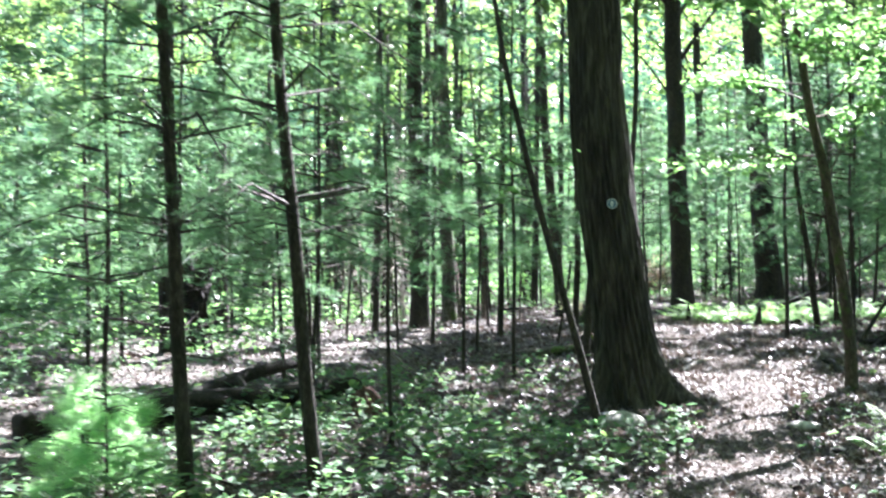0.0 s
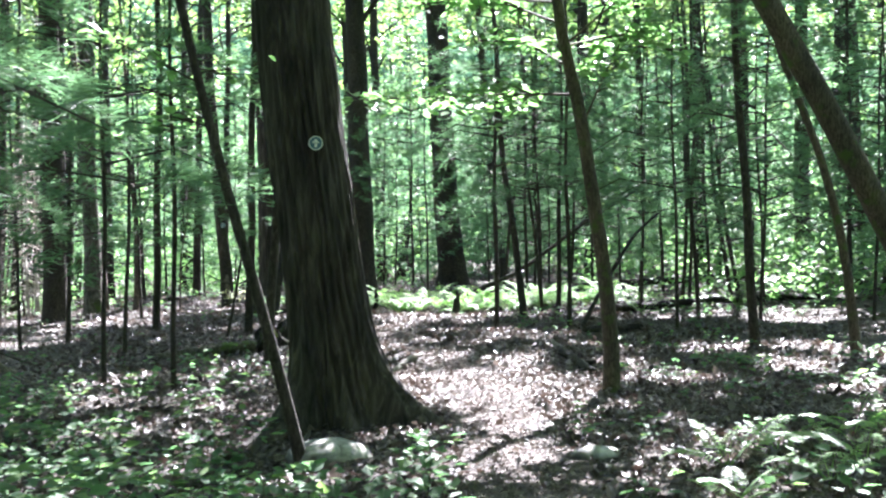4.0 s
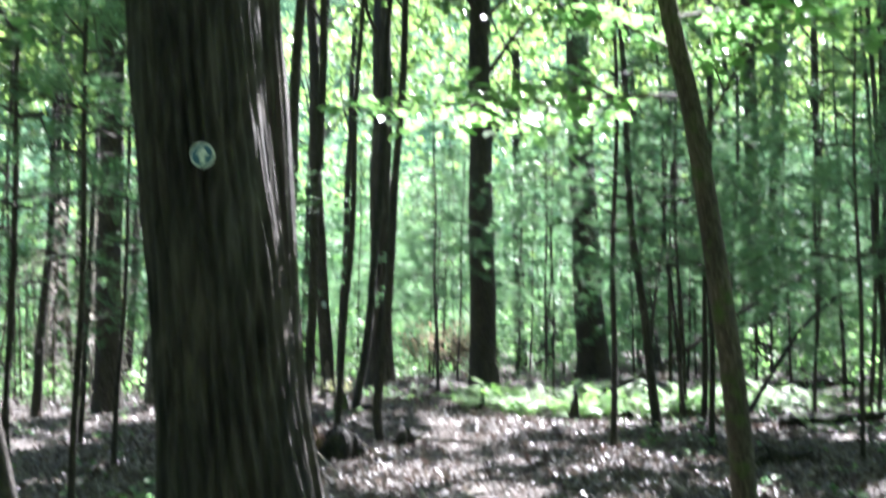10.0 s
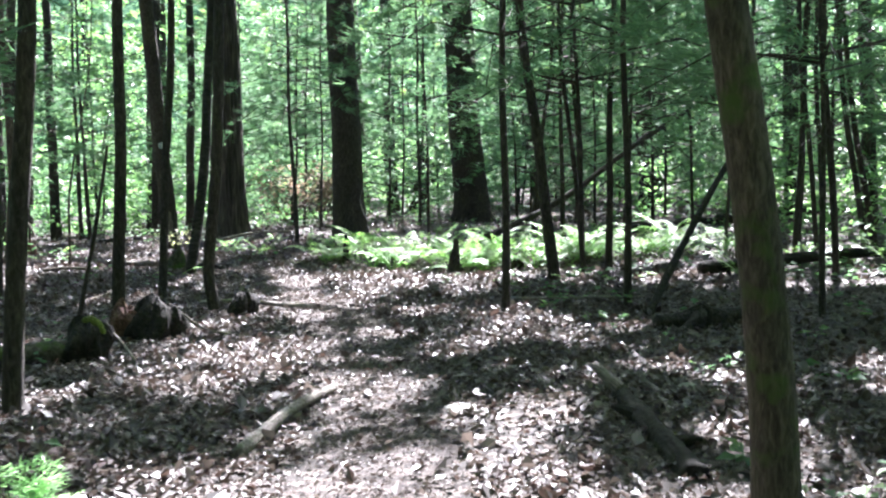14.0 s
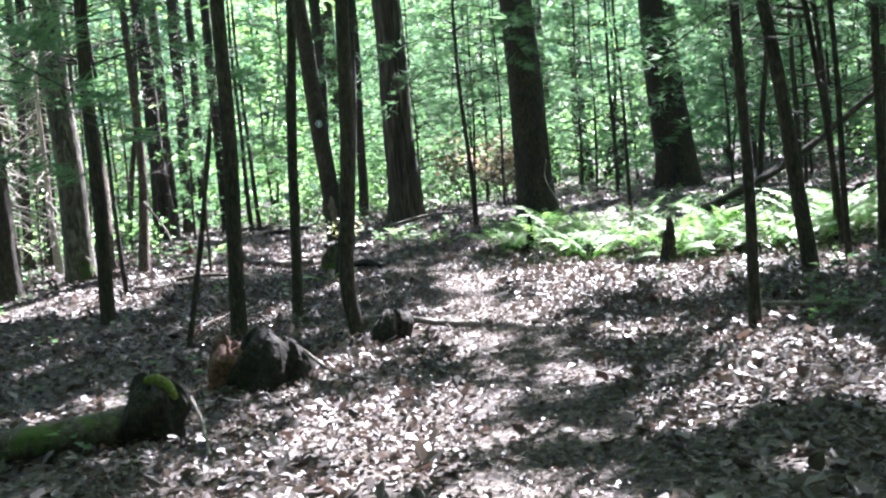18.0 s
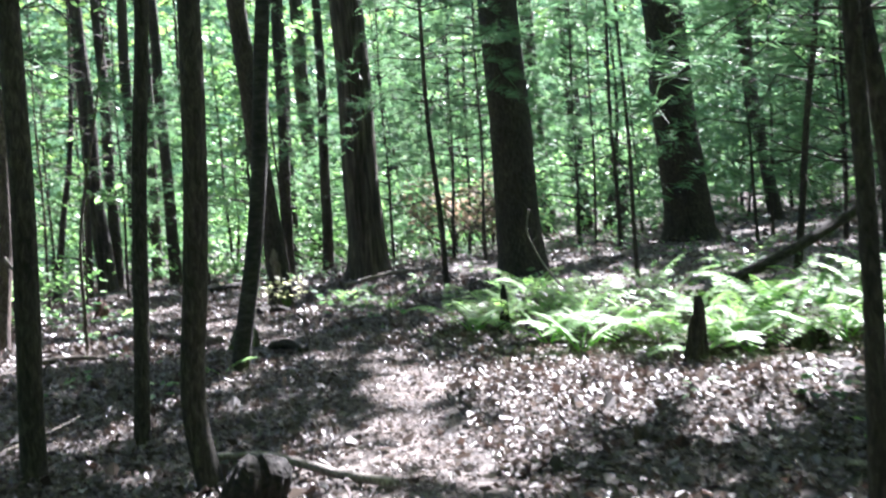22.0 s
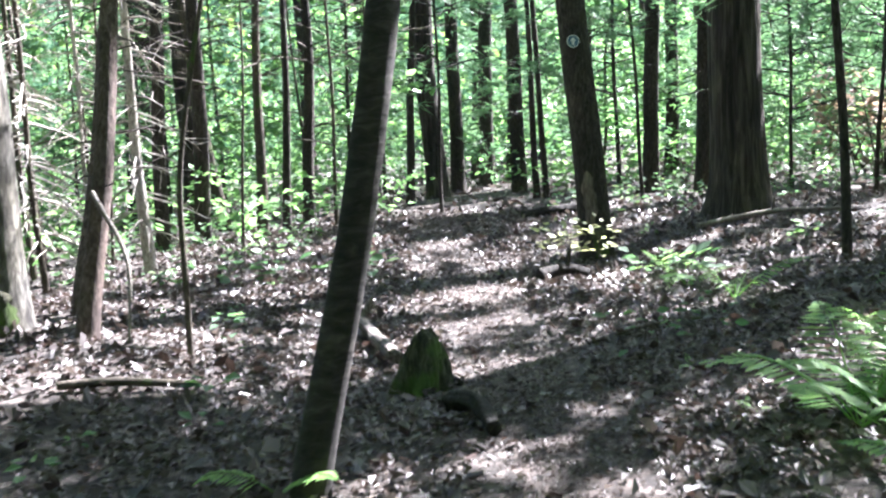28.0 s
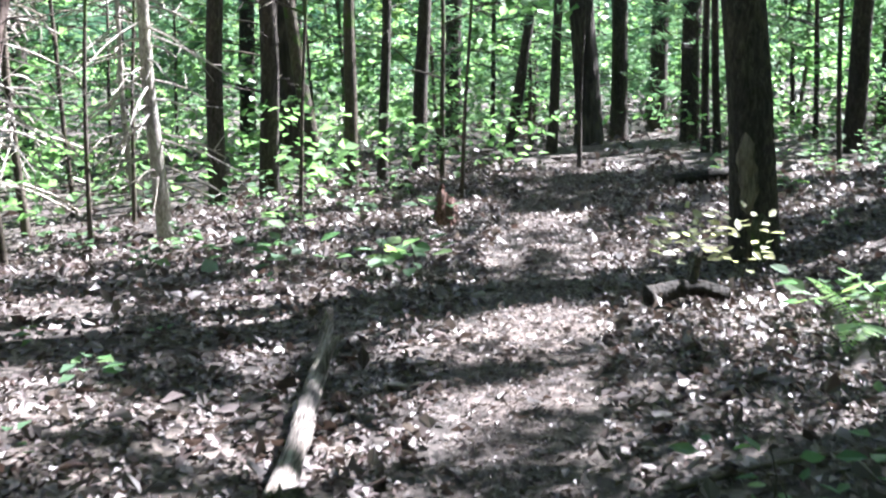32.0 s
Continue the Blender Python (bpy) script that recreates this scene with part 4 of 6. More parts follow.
def dead_twigs(line, z0, z1, n, reach, thick=0.007):
    out = []
    for z in rng.uniform(z0, z1, n):
        a, az = on_line(line, [z])[0], rng.uniform(0, 6.28)
        L = reach * rng.uniform(0.4, 1.2)
        o = np.array([math.cos(az), math.sin(az), rng.uniform(-0.35, 0.25)])
        m = a + o * L * 0.5 + rng.normal(0, 0.04, 3)
        e = a + o * L + rng.normal(0, 0.1, 3)
        out.append(tube(smooth_line([a, m, e], 5), np.linspace(thick, 0.0025, 5), 4, None, False))
        for q in range(2):
            f = a + o * L * rng.uniform(0.4, 0.8)
            out.append(tube(np.array([f, f + (o + rng.normal(0, 0.6, 3)) * L * 0.3]), [thick * 0.5, 0.002], 4, None, False))
    return join(out)


def pine(x, y, d, lean=(0, 0), height=8.0, z0=2.6, reach=1.7, label="slender young pine with dark bark and soft needles", twigs=8, bends=None, per=5, fine=1.0, group="young pines", carve=True, mat=None, near=False):
    z = float(ground_z(x, y))
    tree = thing("pine_sapling", x, y, z, label, "tree", group)
    geo, line = stem(bends or [(0, 0, 0), (lean[0] * 2.5, lean[1] * 2.5, 2.5)], height, d * 1.08, d * 0.35, 10 if fine > 0.6 else 7, 34 if fine > 0.6 else 18, bark_shape(9, 0.06, 0.25, (), int(rng.integers(1e6))))
    part("trunk", geo, mat or PINE, tree, "", True)
    wood, need = pine_boughs(line, z0, height, reach, 0.62, 24 if near else max(5, int(12 * fine)), 0.12 if near else 0.17 / fine**0.3, 0.0026 if near else 0.0062 / fine**0.8, 0.062 if near else 0.068 / fine**0.4, per)
    if need is not None:
        if carve:
            need = sift(need, 3, (x, y, z))
        tagged(part("boughwork", wood, PINE, tree), kind="stuff")
        part("needles", need, NEEDLE, tree)
    if twigs:
        for zt in rng.uniform(0.9, z0 + 0.4, twigs):
            part("dead_twig", dead_twigs(line, zt, zt, 1, 0.6), PINE, tree)
    return tree, line


def spray(a, out, L, n, size, flat=0.18, droop=0.12, fine=True):
    """A leafy branch: its wood and its leaves."""
    out = np.asarray(out, float) / np.linalg.norm(out)
    side = np.cross(out, (0, 0, 1.0))
    side /= np.linalg.norm(side) + 1e-9
    e = a + out * L + np.array((0, 0, -droop * L))
    ln = smooth_line([a, (a + e) / 2 + rng.normal(0, 0.05 * L, 3) + (0, 0, 0.05 * L), e], 9)
    steps = np.linspace(0.25, 0.98, max(4, int(L * (6 if fine else 5))))
    at = np.r_[0.0, 0.12, steps] if fine else np.linspace(0, 1, 4)
    rings = np.stack([np.interp(at, np.linspace(0, 1, 9), ln[:, k]) for k in range(3)], -1)
    v, f = tube(rings, np.linspace(0.011, 0.003, len(at)) * (0.5 + 0.4 * L), 4, None, False)
    verts, faces, n_v, pts = [v], [f], len(v), []
    for r, s in enumerate(steps):
        p = np.array([np.interp(s, np.linspace(0, 1, 9), ln[:, k]) for k in range(3)])
        for sg in (-1, 1) if fine else ((-1) ** r,):
            w = (0.42 * L * (1.1 - s) + 0.08) * rng.uniform(0.5, 1.1)
            q = p + side * sg * w + out * w * 0.5 + np.array((0, 0, rng.normal(0, flat * w)))
            if fine:  # the twig grows out of the branch's own ring
                b = (r + 2) * 4 + np.array([0, 1, 2])
                verts.append(q + np.array([(0.002, 0, 0), (0, 0.002, 0), (0, 0, 0.002)]))
                e3 = n_v + np.arange(3)
                faces.append(np.stack([b, np.roll(b, -1), np.roll(e3, -1), e3], -1))
                n_v += 3
            m = max(2, int(n * w / L)) * (1 if fine else 2)
            u = rng.uniform(0.2, 1.05, m)[:, None]
            pts.append(p + (q - p) * u + rng.normal(0, 0.035, (m, 3)))
    wood = [(np.concatenate(verts), np.concatenate(faces))]
    pts = np.concatenate(pts)
    return join(wood), broad_leaves(pts, size * 1.1, 0.32, 0.34) if fine else leaf_quads(pts, size, 0.32, 0.40)


def maple(x, y, d, bends, height=6.0, low=2.4, branches=12, reach=1.5, leaf=0.085, dens=34, label="slim understory maple with pale green leaves", group="understory saplings", mat=None, limbs=(), top=0.35, twigs=0, carve=True, leafmat=None, split=True):
    z = float(ground_z(x, y))
    tree = thing("maple_sapling", x, y, z, label, "tree", group)
    geo, line = stem(bends, height, d * 1.05, d * top, 14 if split else 8, 60 if split else 22, bark_shape(11, 0.035, 0.3, (), int(rng.integers(1e6))))
    part("trunk", geo, mat or SMOOTH, tree, "", True)
    wood, leaves = [], []
    for z1 in np.linspace(low, height - 0.1, branches):
        az = rng.uniform(0, 6.28)
        a = on_line(line, [z1])[0]
        L = reach * rng.uniform(0.6, 1.1) * (1 - 0.4 * (z1 - low) / max(height - low, 0.1))
        w, l = spray(a, (math.cos(az), math.sin(az), rng.uniform(0.1, 0.5)), L, dens, leaf, fine=split)
        wood.append(w)
        leaves.append(l)
    if leaves and split:
        for w, lv in zip(wood, leaves):
            lv = sift(lv, 6, (x, y, z)) if carve else lv
            branch = part("branch", w, mat or SMOOTH, tree)
            if len(lv[0]):
                part("leaves", lv, leafmat or MAPLE_LEAF, branch)
    elif leaves:
        lv = sift(join(leaves), 4, (x, y, z)) if carve else join(leaves)
        tagged(part("branchwork", join(wood), mat or SMOOTH, tree), kind="stuff")
        part("crown", lv, leafmat or MAPLE_LEAF, tree)
    for z1, out, L, n in limbs:
        w, l = spray(on_line(line, [z1])[0], out, L, n, leaf)
        limb = part("limb", w, mat or SMOOTH, tree)
        part("leaves", l, leafmat or MAPLE_LEAF, limb)
    if twigs:
        for zt in rng.uniform(0.8, low, twigs):
            part("dead_twig", dead_twigs(line, zt, zt, 1, 0.5), mat or SMOOTH, tree)
    return tree, line


# the great trunk beside the trail, with its trail marker
BIG = (0.05, 12.62)
big_tree, big_line = hardwood(*BIG, 0.62, [(0.15, 0, 0), (0.06, 0, 0.6), (-0.03, 0, 1.2), (-0.13, 0, 2.2), (-0.22, 0, 3.2)], 16, "massive hardwood trunk with furrowed grey bark beside the trail",
                              None, 34, 190, 170, 0.24, ((3.55, 2.6), (5.75, 2.8), (0.4, 0.8), (4.6, 0.5), (1.5, 0.3)), 5.5, 8.5, 70, top=0.6, depth=0.09, tall=0.38)
rear, _ = stem([(0.24, 0.4, 0), (0.15, 0.43, 0.6), (0.06, 0.46, 1.2), (-0.05, 0.5, 2.2), (-0.14, 0.53, 3.2)], 12, 0.45, 0.25, 120, 130, bark_shape(24, 0.09, 0.5, ((3.0, 0.6),), 77, 0.35))
part("stem", rear, OAK, big_tree, "second dark stem grown close behind the first", True)


def marker(x, y, z, face, size, tilt=0.0):
    """A round plastic trail marker, nailed to the bark, with an arrow on it."""
    m = new("trail_marker")
    m.matrix_basis = Matrix.Translation((x, y, z)) @ Euler((radians(90), 0, face)).to_matrix().to_4x4() @ pose(0, 0, 0, 0, 0, tilt)
    tagged(m, "round blue trail marker with white arrow on bark", "trail marker", "trail markers")

    def disc(r0, r1, z0, z1, n=40):
        a = np.linspace(0, 2 * math.pi, n, endpoint=False)
        ring = lambda r, h: np.stack([r * np.cos(a), r * np.sin(a), np.full(n, h)], -1)
        v = np.concatenate([ring(r0, z1), ring(r1, z1), ring(r1, z0)])
        i, j = np.arange(n), (np.arange(n) + 1) % n
        return v, np.concatenate([np.stack([i + n * k, i + n * (k + 1), j + n * (k + 1), j + n * k], -1) for k in range(2)])

    part("disc", disc(size * 0.02, size * 0.46, -0.004, 0.002), BLUE, m)
    part("rim", disc(size * 0.43, size * 0.5, -0.004, 0.004), WHITE, m, "white raised rim")
    s = size
    shaft = np.array([(-0.1, -0.3), (0.1, -0.3), (0.1, 0.02), (-0.1, 0.02)]) * s
    head = np.array([(-0.27, 0.0), (0.27, 0.0), (0.03, 0.3), (-0.03, 0.3)]) * s
    geo = []
    for k, sh in enumerate((shaft, head)):
        hi, lo = np.c_[sh, np.full(4, 0.0045 + 0.0006 * k)], np.c_[sh, np.full(4, 0.001)]
        geo.append((np.r_[hi, lo], np.array([[0, 1, 2, 3], [0, 4, 5, 1], [1, 5, 6, 2], [2, 6, 7, 3], [3, 7, 4, 0]])))
    part("arrow", join(geo), WHITE, m, "white arrow")
    part("nail", disc(0.0005, 0.004, 0.002, 0.007, 12), DEAD, m)
    return m


mk = on_line(big_line, [2.23])[0]
marker(BIG[0] + mk[0] + 0.075, BIG[1] + mk[1] - 0.332, float(ground_z(*BIG)) + 2.23, 0.0, 0.11)

# other tall trees along the way
hardwood(1.05, 32.2, 0.60, [(0, 0, 0), (-0.10, 0, 2.5)], 15, "tall dark-barked tree behind the fern patch", PINE, 26, 48, 70, 0.4, ((5.6, 0.5), (2.5, 0.4)), 4.5, 8, 80)
hardwood(3.8, 36.9, 0.78, [(0, 0, 0), (-0.24, 0.02, 2.8)], 16, "broad dark trunk on the rise behind the ferns", PINE, 28, 48, 70, 0.35, ((0.2, 0.6), (3.3, 0.3)), 5, 8, 72)
hardwood(-1.38, 34.1, 0.58, [(0, 0, 0), (-0.05, 0, 2.5)], 16, "straight grey trunk with loose bark at the bend of the trail", DARKOAK, 30, 48, 80, 0.3, ((0.0, 0.5), (3.2, 0.3)), 4.5, 8)
trail_tree, tl = hardwood(-2.33, 32.3, 0.285, [(0, 0, 0), (-0.08, 0, 1.2), (-0.17, -0.02, 2.4), (-0.32, -0.05, 4.0)], 14, "trail-side tree with dark bark and mossy foot", PINE, 20, 40, 70, 0.35, ((5.2, 0.5), (3.6, 0.4)), 4, 7.5)


def bark_patch(tree, line, d, face, half, z0, z1, mat, label):
    """A lens-shaped patch set a little proud of a trunk."""
    u, v = np.meshgrid(np.linspace(-1, 1, 13), np.linspace(0, 1, 15))
    w = np.clip(1 - (2 * v - 1) ** 6, 0.05, 1) * (0.75 + 0.15 * np.sin(9 * v + 2 * u) + 0.12 * np.sin(23 * v + 5 * u))
    th, z = face + half * u * w, z0 + (z1 - z0) * v
    r = d / 2 * (1.03 + 0.35 * np.exp(-z / 0.34)) + 0.016 * (1 - u * u) * w - 0.006
    c = on_line(line, z.ravel())
    p = c + np.stack([-np.cos(th).ravel() * r.ravel(), np.sin(th).ravel() * r.ravel(), 0 * r.ravel()], -1)
    i = (np.arange(14)[:, None] * 13 + np.arange(12)).ravel()
    part("bark_patch", (p, np.stack([i, i + 1, i + 14, i + 13], -1)), mat, tree, label, True)


bark_patch(trail_tree, tl, 0.285, 4.55, 0.55, 0.32, 0.85, SCAR, "bare pale scar in the bark")
bark_patch(trail_tree, tl, 0.285, 4.0, 0.6, 0.0, 0.33, MOSSBARK, "pale mossy foot")
tm = on_line(tl, [2.05])[0]
marker(-2.35 + tm[0] + 0.07, 32.3 + tm[1] - 0.165, float(ground_z(-2.35, 32.3)) + 2.05, 0.45, 0.115)
pale_tree, pale_line = hardwood(-4.6, 27.2, 0.34, [(0, 0, 0), (-0.06, 0, 2.5)], 15, "tall tree with pale flaking bark and a mossy foot beside saplings", FLAKING, 24, 40, 70, 0.35, (), 4.5, 8)
bark_patch(pale_tree, pale_line, 0.34, 3.9, 0.6, 0.0, 0.3, MOSSBARK, "pale mossy foot")
hardwood(5.35, 13.0, 0.24, [(0.44, 0, 0), (-0.53, 0.0, 1.7), (-1.27, 0.02, 3.0), (-2.3, 0.05, 5.0)], 11, "leaning bare trunk that slants over the forest floor", SMOOTH, 18, 32, 60, 0.2, (), 2.6, 8.0, 14)
hardwood(-5.1, 26.1, 0.42, [(0, 0, 0), (-0.04, 0, 2.5)], 15, "broad dark-barked tree off the trail", PINE, 24, 40, 70, 0.35, ((4.5, 0.4), (0.5, 0.4)), 4.5, 8)
hardwood(-4.8, 43.5, 0.27, [(0, 0, 0), (0.05, 0, 2)], 14, crown=3.5, seg=24, rings=40, clumps=18)
hardwood(-4.7, 46.0, 0.44, [(0, 0, 0), (-0.08, 0, 2)], 15, crown=4.5, seg=24, rings=40, clumps=18)
hardwood(2.1, 44.0, 0.37, [(0, 0, 0), (-0.1, 0, 2)], 15, crown=4, seg=24, rings=40, mat=PINE, clumps=18)
hardwood(1.25, 45.2, 0.40, [(0, 0, 0), (-0.14, 0, 2)], 15, crown=4, seg=24, rings=40, mat=PINE, clumps=18)
hardwood(5.9, 40.6, 0.27, [(0, 0, 0), (-0.3, 0.06, 2)], 13, crown=3.5, seg=24, rings=40, mat=PINE, clumps=18)
hardwood(8.3, 38.5, 0.43, [(0, 0, 0), (-0.1, 0, 2)], 15, crown=4.5, seg=24, rings=40, mat=PINE, clumps=18)
hardwood(10.3, 30.3, 0.26, [(0, 0, 0), (-0.1, 0, 2)], 14, crown=4.5, seg=24, rings=40)
for x, y, d, lx in ((-7.8, 39.6, 0.36, -0.06), (-8.3, 41.4, 0.27, 0.0), (-8.5, 44.4, 0.27, 0.04), (-10.8, 47.5, 0.31, 0.05), (-3.85, 39.0, 0.23, 0.04),
                    (-3.0, 38.8, 0.22, 0.04), (-12.8, 45.9, 0.31, -0.04), (-8.5, 43.1, 0.29, 0.03), (-6.65, 40.5, 0.25, -0.02), (-17.0, 42.7, 0.5, 0.04),
                    (-12.0, 42.0, 0.31, 0.0), (-16.1, 35.7, 0.47, 0.05), (-7.9, 32.6, 0.17, 0.05)):
    hardwood(x, y, d, [(0, 0, 0), (lx * 2, 0, 2)], 10 + 12 * d, "dark forest tree trunk beyond the bend of the trail", PINE if d < 0.3 else OAK, crown=2.2 + 4 * d, low=7.5, clumps=16, seg=20, rings=36)

# slim saplings beside the trail
maple(2.62, 13.7, 0.14, [(0.04, 0, 0), (0.03, 0, 0.45), (-0.01, 0, 0.9), (-0.06, 0.01, 1.4), (-0.13, 0.02, 2.0), (-0.22, 0.03, 2.6), (-0.40, 0.05, 3.3), (-0.55, 0.1, 4.4)], 7.5, 3.6, 13, 1.9, 0.10, 60,
      "crooked slim maple with leafy limbs beside the trail", carve=False, limbs=((2.75, (-1, 0.25, 0.12), 2.1, 70), (2.45, (0.45, 0.1, 1.0), 1.4, 40), (3.2, (0.8, -0.1, 0.8), 1.6, 70), (3.0, (-0.6, 0.4, 0.3), 1.3, 50), (3.4, (-0.7, 0.6, 0.3), 1.9, 70), (3.6, (0.4, -0.9, 0.25), 1.5, 70), (3.2, (0.9, 0.4, 0.15), 1.5, 60), (3.9, (-0.4, -0.4, 0.5), 1.3, 60)))
maple(-0.1, 11.1, 0.078, [(0, 0, 0), (-0.15, 0, 0.6), (-0.35, 0, 1.4), (-0.53, 0, 2.1), (-0.72, 0, 2.8), (-0.92, 0, 3.6)], 6.4, 4.6, 7, 1.2, 0.085, 30, "crooked dark sapling in front of the great trunk", mat=PINE, twigs=3, limbs=((2.3, (-0.4, 0.6, 0.2), 0.7, 16), (2.6, (-0.8, 0.1, 0.5), 0.9, 24), (2.7, (0.25, 0.9, 0.12), 0.8, 4)))
pole(-0.62, 16.9, 0.115, [(0, 0, 0), (0.15, 0.04, 2.4)])
maple(5.92, 15.6, 0.11, [(0, 0, 0), (-0.08, 0.0, 0.8), (-0.2, 0.0, 1.4), (-0.47, 0.0, 2.3), (-0.85, 0.05, 3.4)], 6.5, 3.4, 10, 1.5, 0.085, 34, "bowed thin sapling with a crooked stem")
pine(2.65, 20.75, 0.07, (0.0, 0), 7, 2.5, 1.6)
pine(3.44, 22.8, 0.118, (-0.13, 0.02), 8, 3.0, 1.7, label="slanting slender pine with dark bark")
pine(3.75, 20.6, 0.065, (-0.01, 0), 7, 2.3, 1.6)
pine(5.1, 16.5, 0.11, (-0.06, 0.02), 8, 2.8, 1.8)
for x, y, d, lx, ly, z0 in ((7.25, 27.4, 0.07, -0.03, 0.01, 1.7), (8.15, 25.3, 0.09, -0.15, 0.06, 2.0), (4.0, 24.1, 0.06, -0.1, 0.02, 2.2),
                            (3.8, 23.1, 0.05, -0.03, 0, 2.3), (4.15, 23.4, 0.075, 0.02, 0, 2.2), (7.85, 24.9, 0.08, -0.13, 0.05, 2.2),
                            (4.2, 25.2, 0.06, -0.05, 0.01, 2.3), (4.3, 27.5, 0.07, 0, 0, 2.3)):
    pine(x, y, d, (lx, ly), 6.5 + 8 * d, z0, 1.6 + 3 * d, fine=0.7)
pole(-1.2, 22.38, 0.127, [(0, 0, 0), (0.08, 0.02, 2.5)])
pole(-0.87, 23.05, 0.095, [(0, 0, 0), (0.1, 0.27, 2.5)])
pole(-0.28, 22.12, 0.125, [(0.13, 0, 0), (0.06, 0, 0.2), (0.045, 0, 0.45), (0.10, 0, 1.0), (0.16, -0.02, 1.8), (0.23, -0.03, 2.8)], 11, "slim dark pole tree with a bent foot and pale scar")
pole(-0.90, 25.2, 0.135, [(0, 0, 0), (0.10, 0.2, 0.8), (0.19, 0.43, 1.8), (0.24, 0.74, 3.0)], 11, "slanting slim trunk with ringed dark bark at the trail edge", 3.2, 28, RINGED)
pole(-2.87, 23.75, 0.14, [(0, 0, 0), (0.05, 0.02, 2.5)])
pine(-4.46, 27.75, 0.13, None, 8, 2.9, 1.8, "slim reddish trunk with short dead twigs", 9, [(0, 0, 0), (-0.14, 0.44, 1.0), (-0.43, 1.05, 2.4), (-0.7, 1.5, 3.5)], mat=REDBARK)
pine(-3.73, 27.05, 0.12, None, 8, 2.8, 1.8, "reddish-footed slim trunk lit along one side", 14, [(0, 0, 0), (-0.01, 0.27, 1.0), (-0.13, 0.66, 2.4), (-0.28, 0.95, 3.5)], mat=REDBARK)
pine(0.1, 31.2, 0.07, (-0.04, 0), 6, 2.4, 1.8)
pine(4.1, 29.5, 0.08, (0.12, -0.02), 6, 2.2, 1.8)
for x, y, d, lx, ly in ((-5.3, 38.4, 0.1, -0.04, -0.02), (-7.5, 34.6, 0.11, 0.04, 0.03), (-7.7, 38.4, 0.14, 0.05, 0.03), (-8.4, 38.4, 0.14, 0.15, 0.1), (-5.55, 38.6, 0.1, -0.02, 0)):
    pine(x, y, d, (lx, ly), 7, 3.4, 1.4, fine=0.7)
for x, y, d, lx in ((-8.9, 35.1, 0.17, -0.14), (-7.6, 34.2, 0.14, 0.03)):
    maple(x, y, d, [(0, 0, 0), (lx * 2, lx, 2)], 6, 2.0, 12, 1.6, 0.1, 30)
for x, y, d, lx, z0, rr in ((-2.7, 7.1, 0.10, -0.05, 1.9, 1.7), (-1.86, 7.4, 0.105, -0.09, 2.1, 1.7), (-7.7, 33.1, 0.19, 0.04, 2.4, 1.6), (-8.0, 35.9, 0.17, 0.05, 2.4, 1.6), (-11.8, 32.4, 0.22, 0.05, 2.2, 2.0), (-6.0, 25.4, 0.15, 0.04, 2.2, 1.9)):
    pine(x, y, d, (lx, 0), 8, z0, rr, twigs=3 if y < 10 else 8, per=8 if y < 10 else 5, near=y < 10)
pine(-1.79, 9.35, 0.042, (-0.02, 0), 4.0, 2.2, 0.9, near=True)
maple(-2.85, 26.95, 0.034, [(0, 0, 0), (0.02, 0.01, 1.0), (0.12, 0.1, 1.8), (0.3, 0.25, 3.0)], 4.5, 2.2, 6, 0.9, 0.085, 26, "whip-thin sapling with a few leaves")
maple(-6.5, 30.1, 0.036, [(0, 0, 0), (0.06, 0.08, 2)], 4.0, 1.6, 7, 0.8, 0.085, 26, "whip-thin sapling with a few leaves")


def dead_spruce(x, y, d=0.11, wood=None):
    """A dead sapling, bleached, bristling with bare drooping branches."""
    z = float(ground_z(x, y))
    t = thing("dead_sapling", x, y, z, "dead bleached sapling with bare drooping branches", "tree", "dead saplings")
    geo, line = stem([(0, 0, 0), (-0.05, -0.05, 1.2), (-0.03, -0.04, 2.4)], 4.6, d, 0.03, 10, 30, bark_shape(7, 0.05, 0.2, (), 3))
    part("trunk", geo, wood or BLEACHED, t, "", True)
    for zz in np.arange(0.45, 4.3, 0.05):
        a, az = on_line(line, [zz])[0], rng.uniform(0, 6.28)
        L = rng.uniform(0.3, 0.8) * (1 - 0.12 * zz)
        o = np.array([math.cos(az), math.sin(az), rng.uniform(-0.7, -0.25)])
        ln = smooth_line([a, a + o * L * 0.55 + (0, 0, 0.05), a + o * L + (0, 0, 0.03)], 6)
        g = [tube(ln, np.linspace(0.012, 0.006, 6), 4, None, False)]
        for q in range(4):
            b = ln[rng.integers(2, 6)]
            g.append(tube(np.array([b, b + (o * 0.6 + rng.normal(0, 0.5, 3)) * 0.16]), [0.005, 0.0025], 3, None, False))
        part("branch", join(g), BLEACHED, t)


for x, y, d, lx in ((8.3, 27.5, 0.07, -0.04), (6.75, 24.5, 0.065, 0.05), (7.2, 24.9, 0.065, -0.09), (7.4, 26.1, 0.07, 0.04), (5.3, 27.8, 0.07, 0.06), (6.1, 21.6, 0.075, -0.06)):
    pole(x, y, d, [(0, 0, 0), (lx * 2.5, 0, 2.5)], 12.5, "slim dark pole tree on the rising slope", 3.6, 36)
dead_spruce(-6.56, 30.85, 0.125)
for x, y in ((-5.7, 33.6), (-6.5, 32.3), (-7.4, 31.2)):
    maple(x, y, 0.035, [(0, 0, 0), (0.1, 0.05, 1.5), (0.05, 0.15, 3.0)], 5.0, 1.7, 11, 1.4, 0.11, 46, "slender maple sapling with sunlit sprays of leaves")
dead_spruce(-6.5, 29.4, 0.06, SMOOTH)
dead_spruce(-7.6, 30.3, 0.07, SMOOTH)
